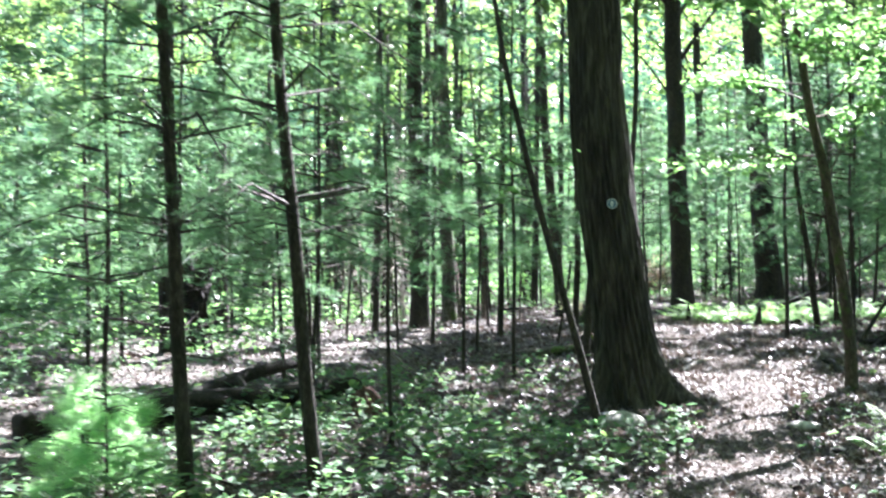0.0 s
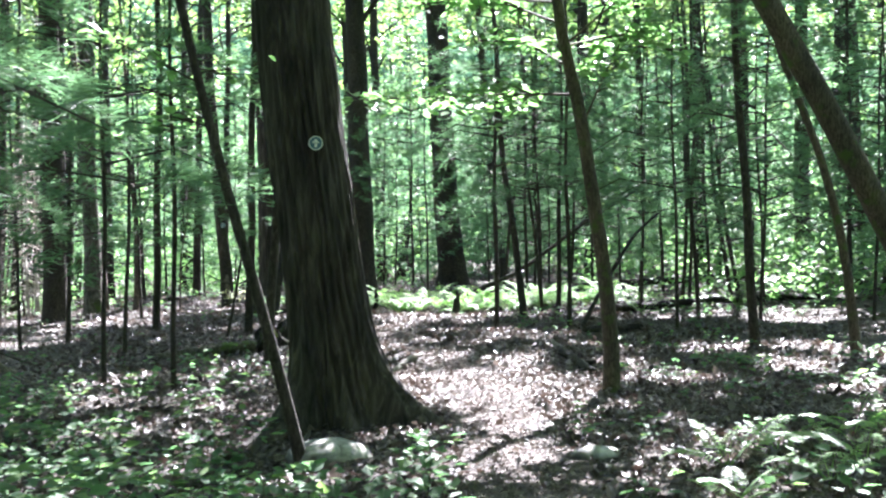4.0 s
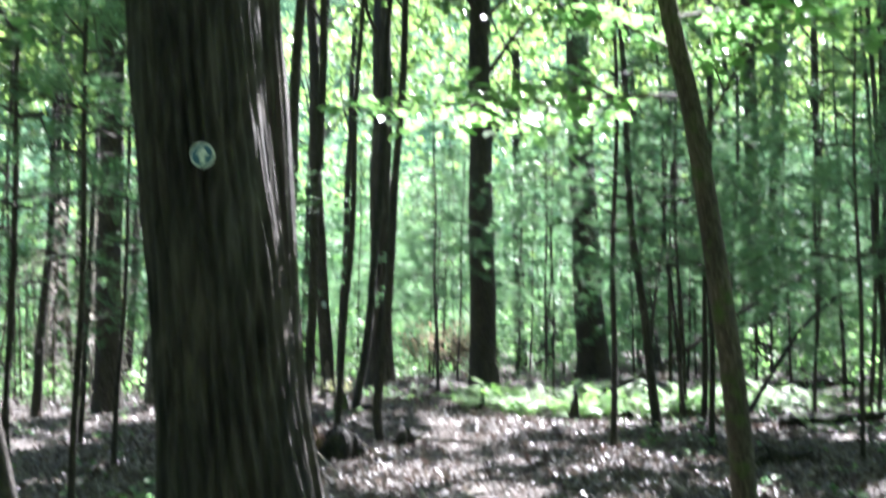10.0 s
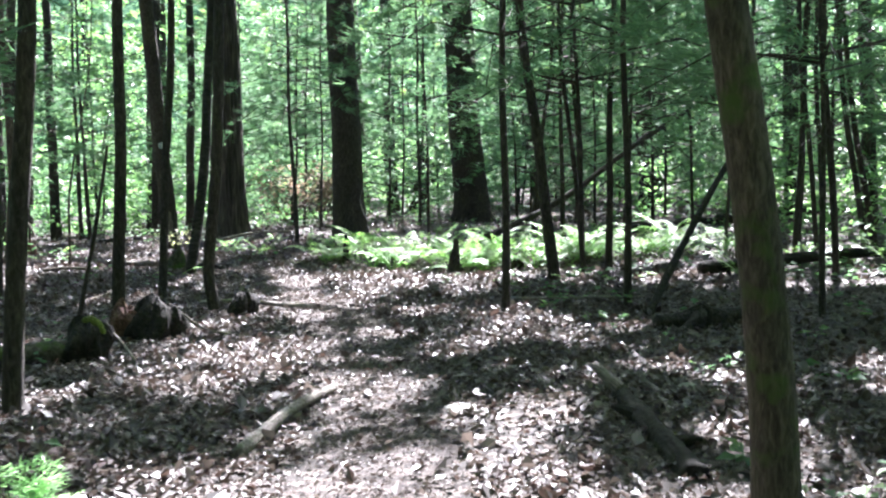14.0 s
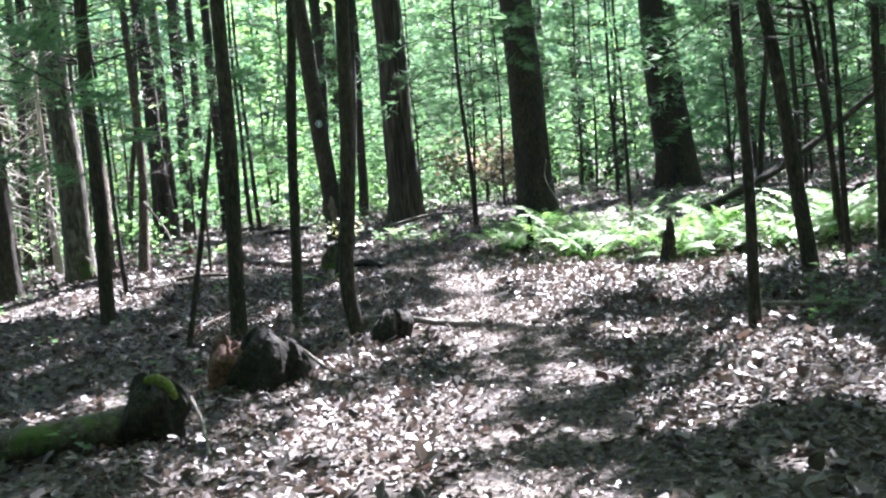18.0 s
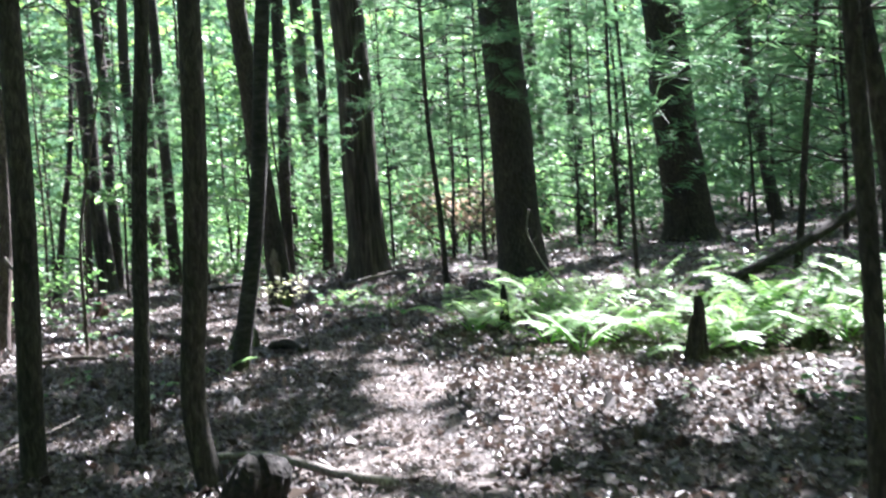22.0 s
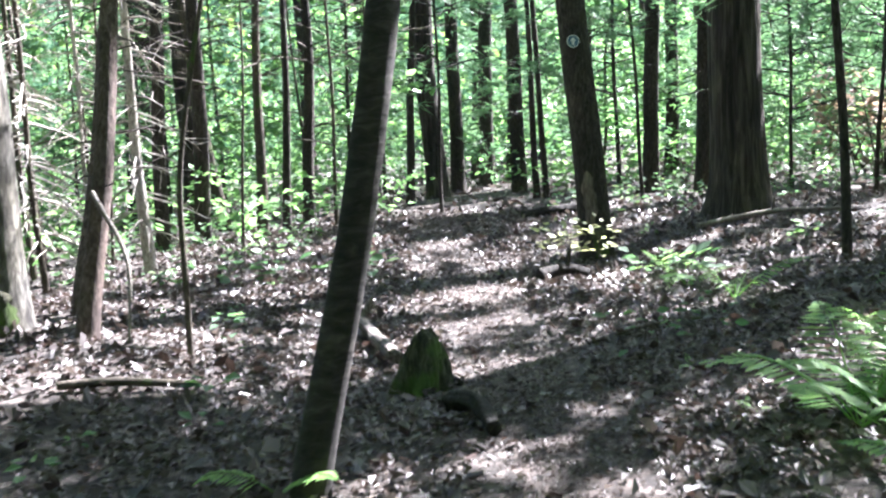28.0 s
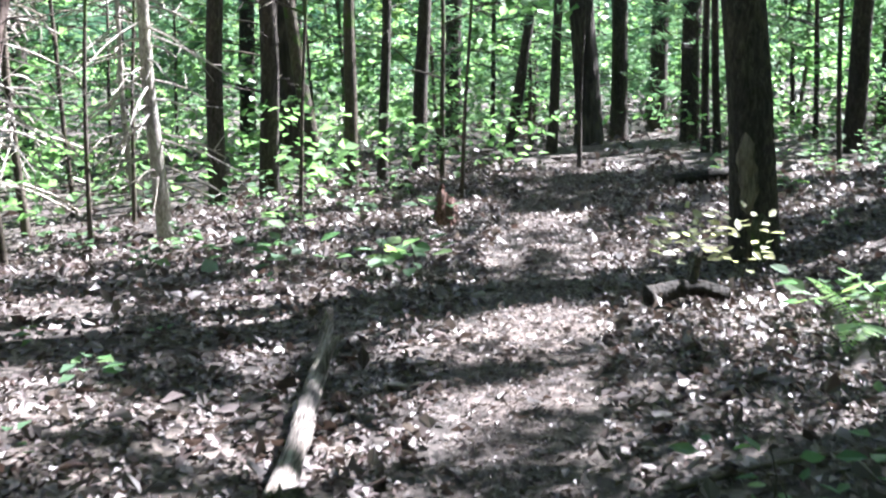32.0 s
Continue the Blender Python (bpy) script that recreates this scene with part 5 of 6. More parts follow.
dead_spruce(-8.4, 32.0, 0.06)
dead_spruce(-6.1, 28.2, 0.05)
for x, y in ((-6.9, 34.9), (-8.4, 36.4), (-9.7, 33.4), (-10.6, 36.9), (-8.0, 33.4), (-9.2, 40.2), (-12.2, 34.6), (-10.8, 32.0), (-8.8, 31.6), (-11.6, 38.6), (-9.6, 38.4), (-13.0, 36.4)):
    maple(x, y, rng.uniform(0.04, 0.07), [(0, 0, 0), (rng.uniform(-0.2, 0.2), 0, 2)], 5.2, 1.1, 15, 1.5, 0.12, 34, "leafy sunlit maple sapling beyond the trail", split=False)

for x, y in ((-7.2, 26.6), (-8.4, 28.4), (-9.6, 30.4), (-6.4, 24.4)):
    maple(x, y, 0.05, [(0, 0, 0), (0.1, 0.1, 2)], 5.5, 0.9, 16, 1.4, 0.11, 34, "leafy sunlit maple sapling off the trail", split=False)

# young pines with low boughs that close the view
for x, y, d, z0 in ((-5.2, 12.6, 0.06, 0.9), (-7.2, 14.2, 0.06, 0.8), (-5.6, 19.2, 0.07, 1.5), (-8.4, 17.6, 0.07, 0.7), (-3.9, 21.6, 0.07, 1.7), (-7.4, 22.4, 0.06, 0.9), (-9.4, 25.2, 0.07, 0.8), (-10.2, 29.6, 0.1, 1.2),
                    (-2.2, 15.4, 0.05, 2.3), (-4.6, 16.4, 0.06, 1.6), (9.2, 18.2, 0.06, 0.9), (8.6, 21.4, 0.09, 1.4), (10.2, 23.2, 0.07, 0.8), (11.6, 28.2, 0.07, 0.8), (9.2, 29.4, 0.06, 0.9), (6.6, 31.2, 0.06, 1.3)):
    pine(x, y, d, (rng.uniform(-0.04, 0.04), 0), 6.5, z0, 2.3, fine=0.6, twigs=4)
for x, y, d, z0 in ((7.6, 34.2, 0.06, 0.8), (5.6, 33.6, 0.06, 1.2), (10.0, 33.4, 0.07, 0.7), (-0.6, 40.2, 0.06, 0.8), (1.9, 39.6, 0.06, 0.8), (-2.9, 42.0, 0.06, 0.8), (3.3, 42.2, 0.06, 0.7), (6.9, 44.2, 0.07, 0.7), (0.0, 42.8, 0.06, 0.7), (-1.6, 38.2, 0.05, 1.1), (5.0, 36.0, 0.05, 1.2), (-12.4, 30.4, 0.06, 0.7), (-9.6, 42.6, 0.06, 0.8),
                    (-6.3, 43.6, 0.08, 1.6), (-10.2, 40.6, 0.08, 1.4), (8.4, 41.2, 0.1, 1.0), (-5.0, 41.0, 0.08, 1.6), (2.5, 35.4, 0.07, 4.2), (-11.2, 36.6, 0.1, 1.0), (-13.4, 32.2, 0.1, 1.0), (-0.2, 38.6, 0.06, 2.0)):
    pine(x, y, d, (rng.uniform(-0.04, 0.04), 0), 7.0, z0, 2.6, fine=0.5, twigs=4)

# thin pines whose layered boughs hang before the taller trunks
for x, y, z0, reach in ((5.0, 19.2, 2.1, 2.0), (6.6, 20.2, 1.8, 2.2), (8.0, 19.4, 1.6, 2.2), (5.6, 23.2, 2.0, 2.0), (6.4, 26.2, 1.8, 2.2), (7.6, 22.6, 1.6, 2.2), (2.4, 29.6, 4.3, 1.6), (4.5, 34.4, 3.9, 2.0), (5.6, 31.6, 2.6, 2.0),
                        (-2.6, 19.0, 2.3, 1.8), (-3.4, 25.6, 2.6, 1.8), (-4.3, 20.4, 1.9, 2.0), (-3.4, 12.2, 2.0, 1.9), (-4.6, 9.6, 1.5, 2.0), (-4.4, 14.2, 1.8, 2.0), (-1.4, 14.6, 2.7, 1.6), (0.4, 34.2, 2.4, 2.0), (-0.3, 36.4, 2.0, 2.2),
                        (-3.4, 37.2, 2.4, 1.8), (-6.2, 36.6, 2.2, 1.8), (2.2, 38.6, 2.2, 2.2), (6.2, 36.0, 1.4, 2.2), (6.9, 29.6, 1.5, 2.2)):
    pine(x, y, 0.05, (rng.uniform(-0.05, 0.05), rng.uniform(-0.03, 0.03)), 5.8, z0, reach, "thin young pine with layered soft boughs", fine=0.75, twigs=3, near=y < 12.5)


# ---- filler woods around ----
def far_trees():
    placed = []
    tries = 0
    while len(placed) < 215 and tries < 9000:
        tries += 1
        x, y = rng.uniform(-34, 26), rng.uniform(-6, 66)
        off = abs(x - float(trail_x(y)))
        if off < 9 and y < 41 or (y < 50 and off < 1.6):
            continue
        if y < 41 and -10.5 < x < 11:
            continue
        if any((x - a) ** 2 + (y - b) ** 2 < 3.6 for a, b in placed):
            continue
        placed.append((x, y))
    return placed


spots = far_trees()
far_pines, far_maples = [], []
for k in range(4):
    t, _ = pine(spots[k][0], spots[k][1], 0.06 + 0.015 * k, (0, 0), 8.5, 0.5 + 0.2 * k, 2.5, bends=[(0, 0, 0), (0.07 * (k - 1.5), 0.08, 1.2), (0.02, 0.1 - 0.1 * k, 2.5), (0.22 - 0.1 * k, 0.1, 4.2)], fine=0.22, per=6, twigs=3, carve=False, label="young pine deep in the woods", group="woodland pines")
    far_pines.append(t)
for k in range(4, 8):
    t, _ = maple(spots[k][0], spots[k][1], 0.045 + 0.012 * (k - 4), [(0, 0, 0), (0.15, 0.05, 1.2), (0.1, 0.15, 2.5), (0.4, 0.1, 4.5)], 7.5, 0.7, 24, 2.2, 0.16, 20, "leafy understory tree deep in the woods", "woodland understory", split=False, carve=False)
    far_maples.append(t)
for k in range(8, len(spots)):
    x, y = spots[k]
    kind = k % 8
    m = pose(x, y, float(ground_z(x, y)), rng.uniform(-4.5, 4.5), rng.uniform(-4.5, 4.5), rng.uniform(0, 360))
    if kind in (0, 1, 5, 6):
        copy_thing(far_pines[k % 4], m)
    elif kind in (2, 3, 7):
        copy_thing(far_maples[k % 4], m)
    else:
        hardwood(x, y, rng.uniform(0.2, 0.5), [(0, 0, 0), (rng.uniform(-0.15, 0.15), 0, 2.5)], rng.uniform(12, 16), "tall tree deep in the woods", PINE if k % 2 else OAK, 18, 16, 30, 0.3, (), 4.2, 8, 12, 0.26)

# woods added unseen behind the start of the walk, to keep sky light off the trunks
for k in range(34):
    x, y = rng.uniform(-14, 14), rng.uniform(-18, 2.5)
    if abs(x - float(trail_x(y))) < (3.6 if y > -4 else 1.8) or (x * x + y * y) < 16:
        continue
    copy_thing((far_pines + far_maples)[k % 8], pose(x, y, float(ground_z(x, y)), 0, 0, rng.uniform(0, 360)))

# tall trees added to give shade: behind and beside the start, and as canopy over the slope ahead and to the right
for x, y in ((9.5, 15.5), (9.2, 20.5), (11.5, 25.0), (12.5, 18.0), (10.5, 35.0), (13.5, 32.0), (-8.5, 20.5), (-10.5, 27.0), (-9.5, 14.0), (-7.5, 9.0), (8.5, 9.0), (11.0, 5.0), (-12.5, 19.0), (-13.0, 38.0), (-10, 35.5), (-5, -4), (0, -8), (6, -3), (-12, 2), (3, -14), (-7, -11), (12, -6), (-2.5, -3), (-6, 4), (-4, 1), (4.5, 1.5), (6.5, 6.0), (2.5, -4), (-9, -3), (8, -9), (-3.5, -8), (9.5, 44), (10, 49), (12.5, 53)):
    hardwood(x + rng.uniform(-0.4, 0.4), y, rng.uniform(0.25, 0.42), [(0, 0, 0), (rng.uniform(-0.15, 0.15), 0, 2.5)], rng.uniform(13, 16), "added tall forest tree whose canopy gives shade", PINE if rng.random() < 0.5 else OAK, 20, 24, 40, 0.3, (), 5.2, 7.5, 56, 0.21)


def far_woods():
    """The closed wall of leaves of the woods all round, and their ground layer."""
    ang = rng.uniform(0, 2 * math.pi, 2300)
    rad = rng.uniform(42, 62, 2300)
    c = np.stack([-3 + rad * np.cos(ang), 24 + rad * np.sin(ang), 0.3 + 21 * rng.random(2300) ** 1.2], -1)
    p = np.repeat(c, 24, 0) + rng.normal(0, 1, (2300 * 24, 3)) * np.array([1.0, 1.0, 0.55])
    p[:, 2] = np.maximum(p[:, 2], -0.6)
    tagged(part("far_woods", leaf_quads(p, 0.52, 0.5), CANOPY_LEAF, None, "dense green leaves of the woods in the distance"), category="woods", kind="stuff")


far_woods()


def backdrop():
    """The distance: a far ring that glows by itself, with leaves, gaps and sky painted blurring together."""
    m, tr, b = fresh("glowing painted leaves")
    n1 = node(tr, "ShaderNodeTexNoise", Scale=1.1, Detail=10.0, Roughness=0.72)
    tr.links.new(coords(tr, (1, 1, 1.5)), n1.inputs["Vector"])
    # dark hollows and bright sky gaps are put into the glowing colour
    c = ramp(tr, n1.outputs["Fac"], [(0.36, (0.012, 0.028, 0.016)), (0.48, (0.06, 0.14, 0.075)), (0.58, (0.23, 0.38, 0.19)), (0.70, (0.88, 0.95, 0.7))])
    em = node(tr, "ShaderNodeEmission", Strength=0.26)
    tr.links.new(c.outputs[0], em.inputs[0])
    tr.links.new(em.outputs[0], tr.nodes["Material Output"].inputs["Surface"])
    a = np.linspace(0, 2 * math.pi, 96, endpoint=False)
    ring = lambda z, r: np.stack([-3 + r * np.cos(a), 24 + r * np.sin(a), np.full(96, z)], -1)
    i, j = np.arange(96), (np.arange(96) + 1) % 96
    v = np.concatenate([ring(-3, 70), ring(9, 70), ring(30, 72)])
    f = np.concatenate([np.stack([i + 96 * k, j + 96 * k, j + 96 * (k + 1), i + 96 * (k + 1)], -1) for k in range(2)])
    tagged(part("backdrop", (v, f), m, None, "glowing painted backdrop of blurred green woods"), category="backdrop", kind="structure")


backdrop()


def mid_leaves(name, mat, boxes, size, label):
    geo = []
    for x, y, z, rx, ry, rz, n in boxes:
        c = np.array([x, y, z]) + rng.uniform(-1, 1, (n, 3)) * np.array([rx, ry, rz])
        c[:, 2] += ground_z(c[:, 0], c[:, 1])
        p = np.repeat(c, 22, 0) + rng.normal(0, 1, (n * 22, 3)) * np.array([0.3, 0.3, 0.12])
        geo.append(leaf_quads(p[p[:, 2] > ground_z(p[:, 0], p[:, 1]) + 0.05], size, 0.4))
    tagged(part(name, join(geo), mat, None, label), category="undergrowth", kind="stuff")


mid_leaves("undergrowth", MAPLE_LEAF, ((-9.5, 36, 0.5, 3, 4, 0.5, 40), (-2, 43, 0.8, 5, 3, 0.8, 150), (9.3, 37, 0.6, 2.2, 3, 0.6, 80), (10, 26, 0.5, 2.5, 5, 0.5, 90), (-9, 29, 0.4, 2.5, 6, 0.4, 40), (-8.5, 18, 0.3, 2.5, 4, 0.3, 22), (-12, 47, 1.2, 9, 6, 1.2, 420), (-14, 33, 0.9, 4, 7, 0.9, 240), (4, 47, 1.2, 9, 4, 1.2, 320), (12, 33, 1.2, 3, 9, 1.2, 260), (-14, 20, 0.9, 4, 8, 0.9, 240), (12, 18, 1.0, 3, 8, 1.0, 220)), 0.14, "low green undergrowth under the far trees")


# ---- plants on the forest floor ----
def fern_frond(L, arch, pairs):
    """One arching frond with tapering pinnae, pointing along +x."""
    s = np.linspace(0, 1, 9)
    ln = np.stack([L * s * (1 - 0.12 * s), 0 * s, L * (1.05 * s - arch * s * s)], -1)
    geo = [tube(ln, np.linspace(0.005, 0.0015, 9), 4, None, False)]
    t = np.linspace(0.22, 0.99, pairs)
    p = np.stack([np.interp(t, s, ln[:, k]) for k in range(3)], -1)
    w = 0.34 * L * np.sin(np.pi * (t * 0.86 + 0.1)) ** 0.8 * (1.08 - t * 0.75)
    for sg in (-1, 1):
        d = np.stack([np.full(pairs, 0.35), np.full(pairs, 1.0 * sg), np.full(pairs, -0.12) + rng.normal(0, 0.06, pairs)], -1)
        d /= np.linalg.norm(d, axis=1)[:, None]
        half = 0.55 * L / pairs
        a, b = p + (half, 0, 0), p - (half, 0, 0)
        m = p + d * w[:, None] * 0.55
        v = np.stack([b, m - (half * 1.0, 0, 0), p + d * w[:, None], m + (half * 1.0, 0, 0.0)], 1).reshape(-1, 3)
        geo.append((v, np.arange(4 * pairs).reshape(-1, 4)))
    return join(geo)


FRONDS = [make_mesh("frond", fern_frond(L, a, 20), FERN) for L, a in ((0.55, 0.55), (0.7, 0.6), (0.45, 0.45), (0.62, 0.8))]


def fern(x, y, n=7, scale=1.0, label="bright green lacy fern on the forest floor"):
    f = thing("fern", x, y, float(ground_z(x, y)), label, "fern", "ferns")
    for k in range(n):
        ob = new("frond", FRONDS[rng.integers(0, 4)])
        ob.parent = f
        q = scale * rng.uniform(0.75, 1.15)
        ob.matrix_basis = pose(0, 0, 0, 0, rng.uniform(-12, 14), k * 360 / n + rng.uniform(-20, 20)) @ Matrix.Scale(q, 4)
    return f


for k in range(27):
    a, r = rng.uniform(0, 6.28), math.sqrt(rng.random())
    fern(3.15 + 1.75 * r * math.cos(a), 25.8 + 1.5 * r * math.sin(a), 7, rng.uniform(0.55, 1.2), "sunlit bright green fern in a dense patch")
for cx, cy, rx, ry, n in ((1.7, 26.4, 1.0, 1.7, 13), (5.2, 26.0, 1.4, 1.8, 14)):
    for k in range(n):
        a, r = rng.uniform(0, 6.28), math.sqrt(rng.random())
        fern(cx + rx * r * math.cos(a), cy + ry * r * math.sin(a), 6, rng.uniform(0.7, 1.15), "green lacy fern at the edge of the patch")
for x, y in ((1.5, 27.7), (1.9, 28.0), (2.4, 28.6), (1.2, 29.0), (5.2, 25.2), (5.9, 26.4), (6.4, 23.4), (5.4, 22.4), (7.2, 22.8), (6.2, 28.4), (4.8, 29.0), (3.6, 29.8)):
    fern(x, y, 6, rng.uniform(0.75, 1.2))
for x, y, n, s in ((-1.05, 25.25, 2, 0.65), (0.33, 26.75, 3, 0.22), (-0.1, 27.4, 3, 0.22), (1.15, 27.1, 6, 0.36), (1.35, 27.6, 6, 0.4), (0.8, 27.8, 5, 0.4), (1.7, 27.2, 6, 0.5), (0.6, 28.3, 5, 0.5), (2.4, 9.9, 6, 0.75), (2.9, 10.4, 6, 0.7), (3.3, 10.0, 6, 0.75), (2.2, 9.2, 5, 0.6), (3.7, 11.0, 6, 0.7), (2.8, 9.4, 6, 0.7), (0.95, 27.6, 4, 0.4), (-0.9, 30.2, 4, 0.8), (-0.4, 29.6, 4, 0.7)):
    fern(x, y, n, s, "low green fern at the edge of the trail")


def seedling(x, y, h, n, size, mat=None, label="small broad-leaved seedling on the forest floor", spread=0.14):
    s = thing("seedling", x, y, float(ground_z(x, y)), label, "plant", "forest floor seedlings")
    tip = np.array([rng.normal(0, 0.1) * h, rng.normal(0, 0.1) * h, h])
    part("stem", tube(smooth_line([(0, 0, -0.03), tip * 0.5 + (0.02, 0, 0), tip], 5), np.linspace(0.004, 0.002, 5), 4), SMOOTH, s)
    t = rng.uniform(0.45, 1.0, n)[:, None]
    az = rng.uniform(0, 6.28, n)
    d = np.stack([np.cos(az), np.sin(az), rng.normal(0, 0.2, n)], -1)
    part("leaves", broad_leaves(tip * t + d * spread * rng.uniform(0.1, 1.0, n)[:, None], size, 0.3, 0.32, d), mat or HERB, s)


for k in range(200):
    x, y = rng.uniform(-5.0, 1.8), rng.uniform(5, 13)
    if (-0.35 < x < 1.2 and 10.7 < y < 13.2) or (abs(x - 0.07) < 0.3 and 9.8 < y < 11.2) or (x > trail_x(y) - 0.45):
        continue
    seedling(x, y, rng.uniform(0.1, 0.4), int(rng.integers(9, 20)), rng.uniform(0.06, 0.12))
for k in range(50):
    x, y = rng.uniform(1.5, 6.0), rng.uniform(5, 15)
    if x < trail_x(y) + (1.7 if y > 11 else 0.5):
        continue
    seedling(x, y, rng.uniform(0.06, 0.25), int(rng.integers(5, 10)), rng.uniform(0.06, 0.12))
for k in range(50):
    x, y = rng.uniform(-5, 6), rng.uniform(14, 34)
    if abs(x - trail_x(y)) < 1.6:
        continue
    seedling(x, y, rng.uniform(0.04, 0.14), int(rng.integers(4, 8)), rng.uniform(0.04, 0.07), None, "small broad-leaved seedling on the forest floor", 0.07)
for k in range(40):
    x, y = rng.uniform(-12, -4.5), rng.uniform(29, 40)
    if abs(x - trail_x(y)) < 0.8 or (y < 33 and k % 3):
        continue
    seedling(x, y, rng.uniform(0.2, 0.7), int(rng.integers(10, 22)), rng.uniform(0.09, 0.15), MAPLE_LEAF, "leafy green sapling shoot on the forest floor", 0.25)


def low_plants():
    """Seedlings too many to tell apart, between the larger ones."""
    geo = []
    for x0, x1, y0, y1, n, hi in ((-9, 1.6, 3.4, 16, 420, 0.35), (-3.6, 1.4, 5.8, 11.3, 420, 0.34), (-5, -0.6, 10.5, 15.5, 160, 0.3), (1.6, 9, 4, 17, 260, 0.25), (-9, 8, 17, 36, 260, 0.16), (-16, -5, 30, 46, 620, 0.55), (-4.5, 3, 35, 45, 260, 0.4), (3, 10, 20, 34, 240, 0.25)):
        for k in range(n):
            x, y = rng.uniform(x0, x1), rng.uniform(y0, y1)
            if abs(x - trail_x(y)) < (1.6 if y > 12 else 0.5) or (-0.35 < x < 1.2 and 10.7 < y < 13.2) or (abs(x - 0.07) < 0.3 and 9.8 < y < 11.2):
                continue
            m, h = int(rng.integers(4, 12)), rng.uniform(0.04, hi)
            az = rng.uniform(0, 6.28, m)
            d = np.stack([np.cos(az), np.sin(az), rng.normal(0, 0.2, m)], -1)
            c = np.array([x, y, float(ground_z(x, y))]) + d * 0.05 + np.stack([0 * az, 0 * az, rng.uniform(0.4, 1, m) * h], -1)
            geo.append(leaf_quads(c, rng.uniform(0.05, 0.11), 0.3, 0.36, d))
    tagged(part("low_plants", join(geo), HERB, None, "scattered small green seedlings in leaf litter"), category="plants", kind="stuff")


low_plants()
for x, y in ((-2.05, 30.75), (-2.2, 30.95), (-1.85, 30.85)):
    seedling(x, y, 0.46, 30, 0.08, YELLOW, "seedling with yellowing leaves at the foot of the trail-side tree", 0.22)
for x, y in ((-1.2, 30.4), (-0.95, 30.4), (-1.05, 30.6), (-0.55, 28.05), (-0.3, 28.3), (-0.4, 27.8), (-0.15, 28.0), (-3.7, 30.4), (-3.9, 30.3), (-4.9, 32.3), (-4.75, 29.95), (-4.5, 30.1)):
    seedling(x, y, 0.2, 14 if x < -0.9 else 8, 0.13 if x < -0.9 else 0.07, HERB, "broad-leaved green seedling in litter", 0.22)


def russet_shrub(x, y):
    s = thing("shrub", x, y, float(ground_z(x, y)), "withered shrub with russet and green leaves", "shrub", "withered shrubs")
    w, l = [], []
    for k in range(11):
        az = rng.uniform(0, 6.28)
        a, b = spray(np.array([rng.normal(0, 0.15), rng.normal(0, 0.15), rng.uniform(0.1, 0.5)]), (math.cos(az) * 0.7, math.sin(az) * 0.7, rng.uniform(0.6, 1.4)), rng.uniform(0.9, 1.6), 9, 0.10)
        w.append(a)
        l.append(b)
    tagged(part("branchwork", join(w), SMOOTH, s), kind="stuff")
    part("leaves", join(l), RUSSET, s)


for x, y in ((-0.1, 36.4), (0.6, 37.2), (-0.6, 37.6), (0.2, 38.3)):
    russet_shrub(x, y)


def pine_seedling(x, y, h, r, label):
    s = thing("pine_seedling", x, y, float(ground_z(x, y)), label, "plant", "pine seedlings")
    line = smooth_line([(0, 0, -0.03), (0.01, 0, h * 0.5), (0, 0, h)], 10)
    part("stem", tube(line, np.linspace(0.012, 0.004, 10) * (0.5 + h), 6), PINE, s)
    wood, need = pine_boughs(line, h * 0.2, h, r, h / 7, 22 if h > 0.5 else 10, 0.12 if h > 0.5 else 0.07, 0.0032, 0.04, 6)
    tagged(part("twigwork", wood, PINE, s), kind="stuff")
    part("needles", need, YOUNG_NEEDLE, s)


pine_seedling(-3.1, 6.7, 0.95, 0.5, "bright green feathery white pine seedling")
pine_seedling(-3.55, 7.3, 0.85, 0.5, "bright green feathery white pine seedling")
pine_seedling(0.18, 14.5, 0.26, 0.11, "tiny bright pine seedling beside the great trunk")
pine_seedling(-1.35, 34.3, 0.32, 0.15, "bright green feathery white pine seedling")


# ---- logs, stumps, sticks and stones ----
def lump_shape(seed, amount=0.12, n=5):
    r = np.random.default_rng(seed)
    ph, k = r.uniform(0, 6.28, n), r.integers(1, 6, n)
    g = r.integers(8, 13)
    return lambda th, z: 1 + amount * sum(np.sin(k[i] * th + ph[i] + (2 + 3 * i) * z) for i in range(n)) / 1.6 + 0.10 * np.abs(np.sin(0.5 * g * th + ph[0] + 0.8 * np.sin(3 * z))) ** 0.4 + 0.02 * np.sin(17 * th + 40 * z + ph[1])


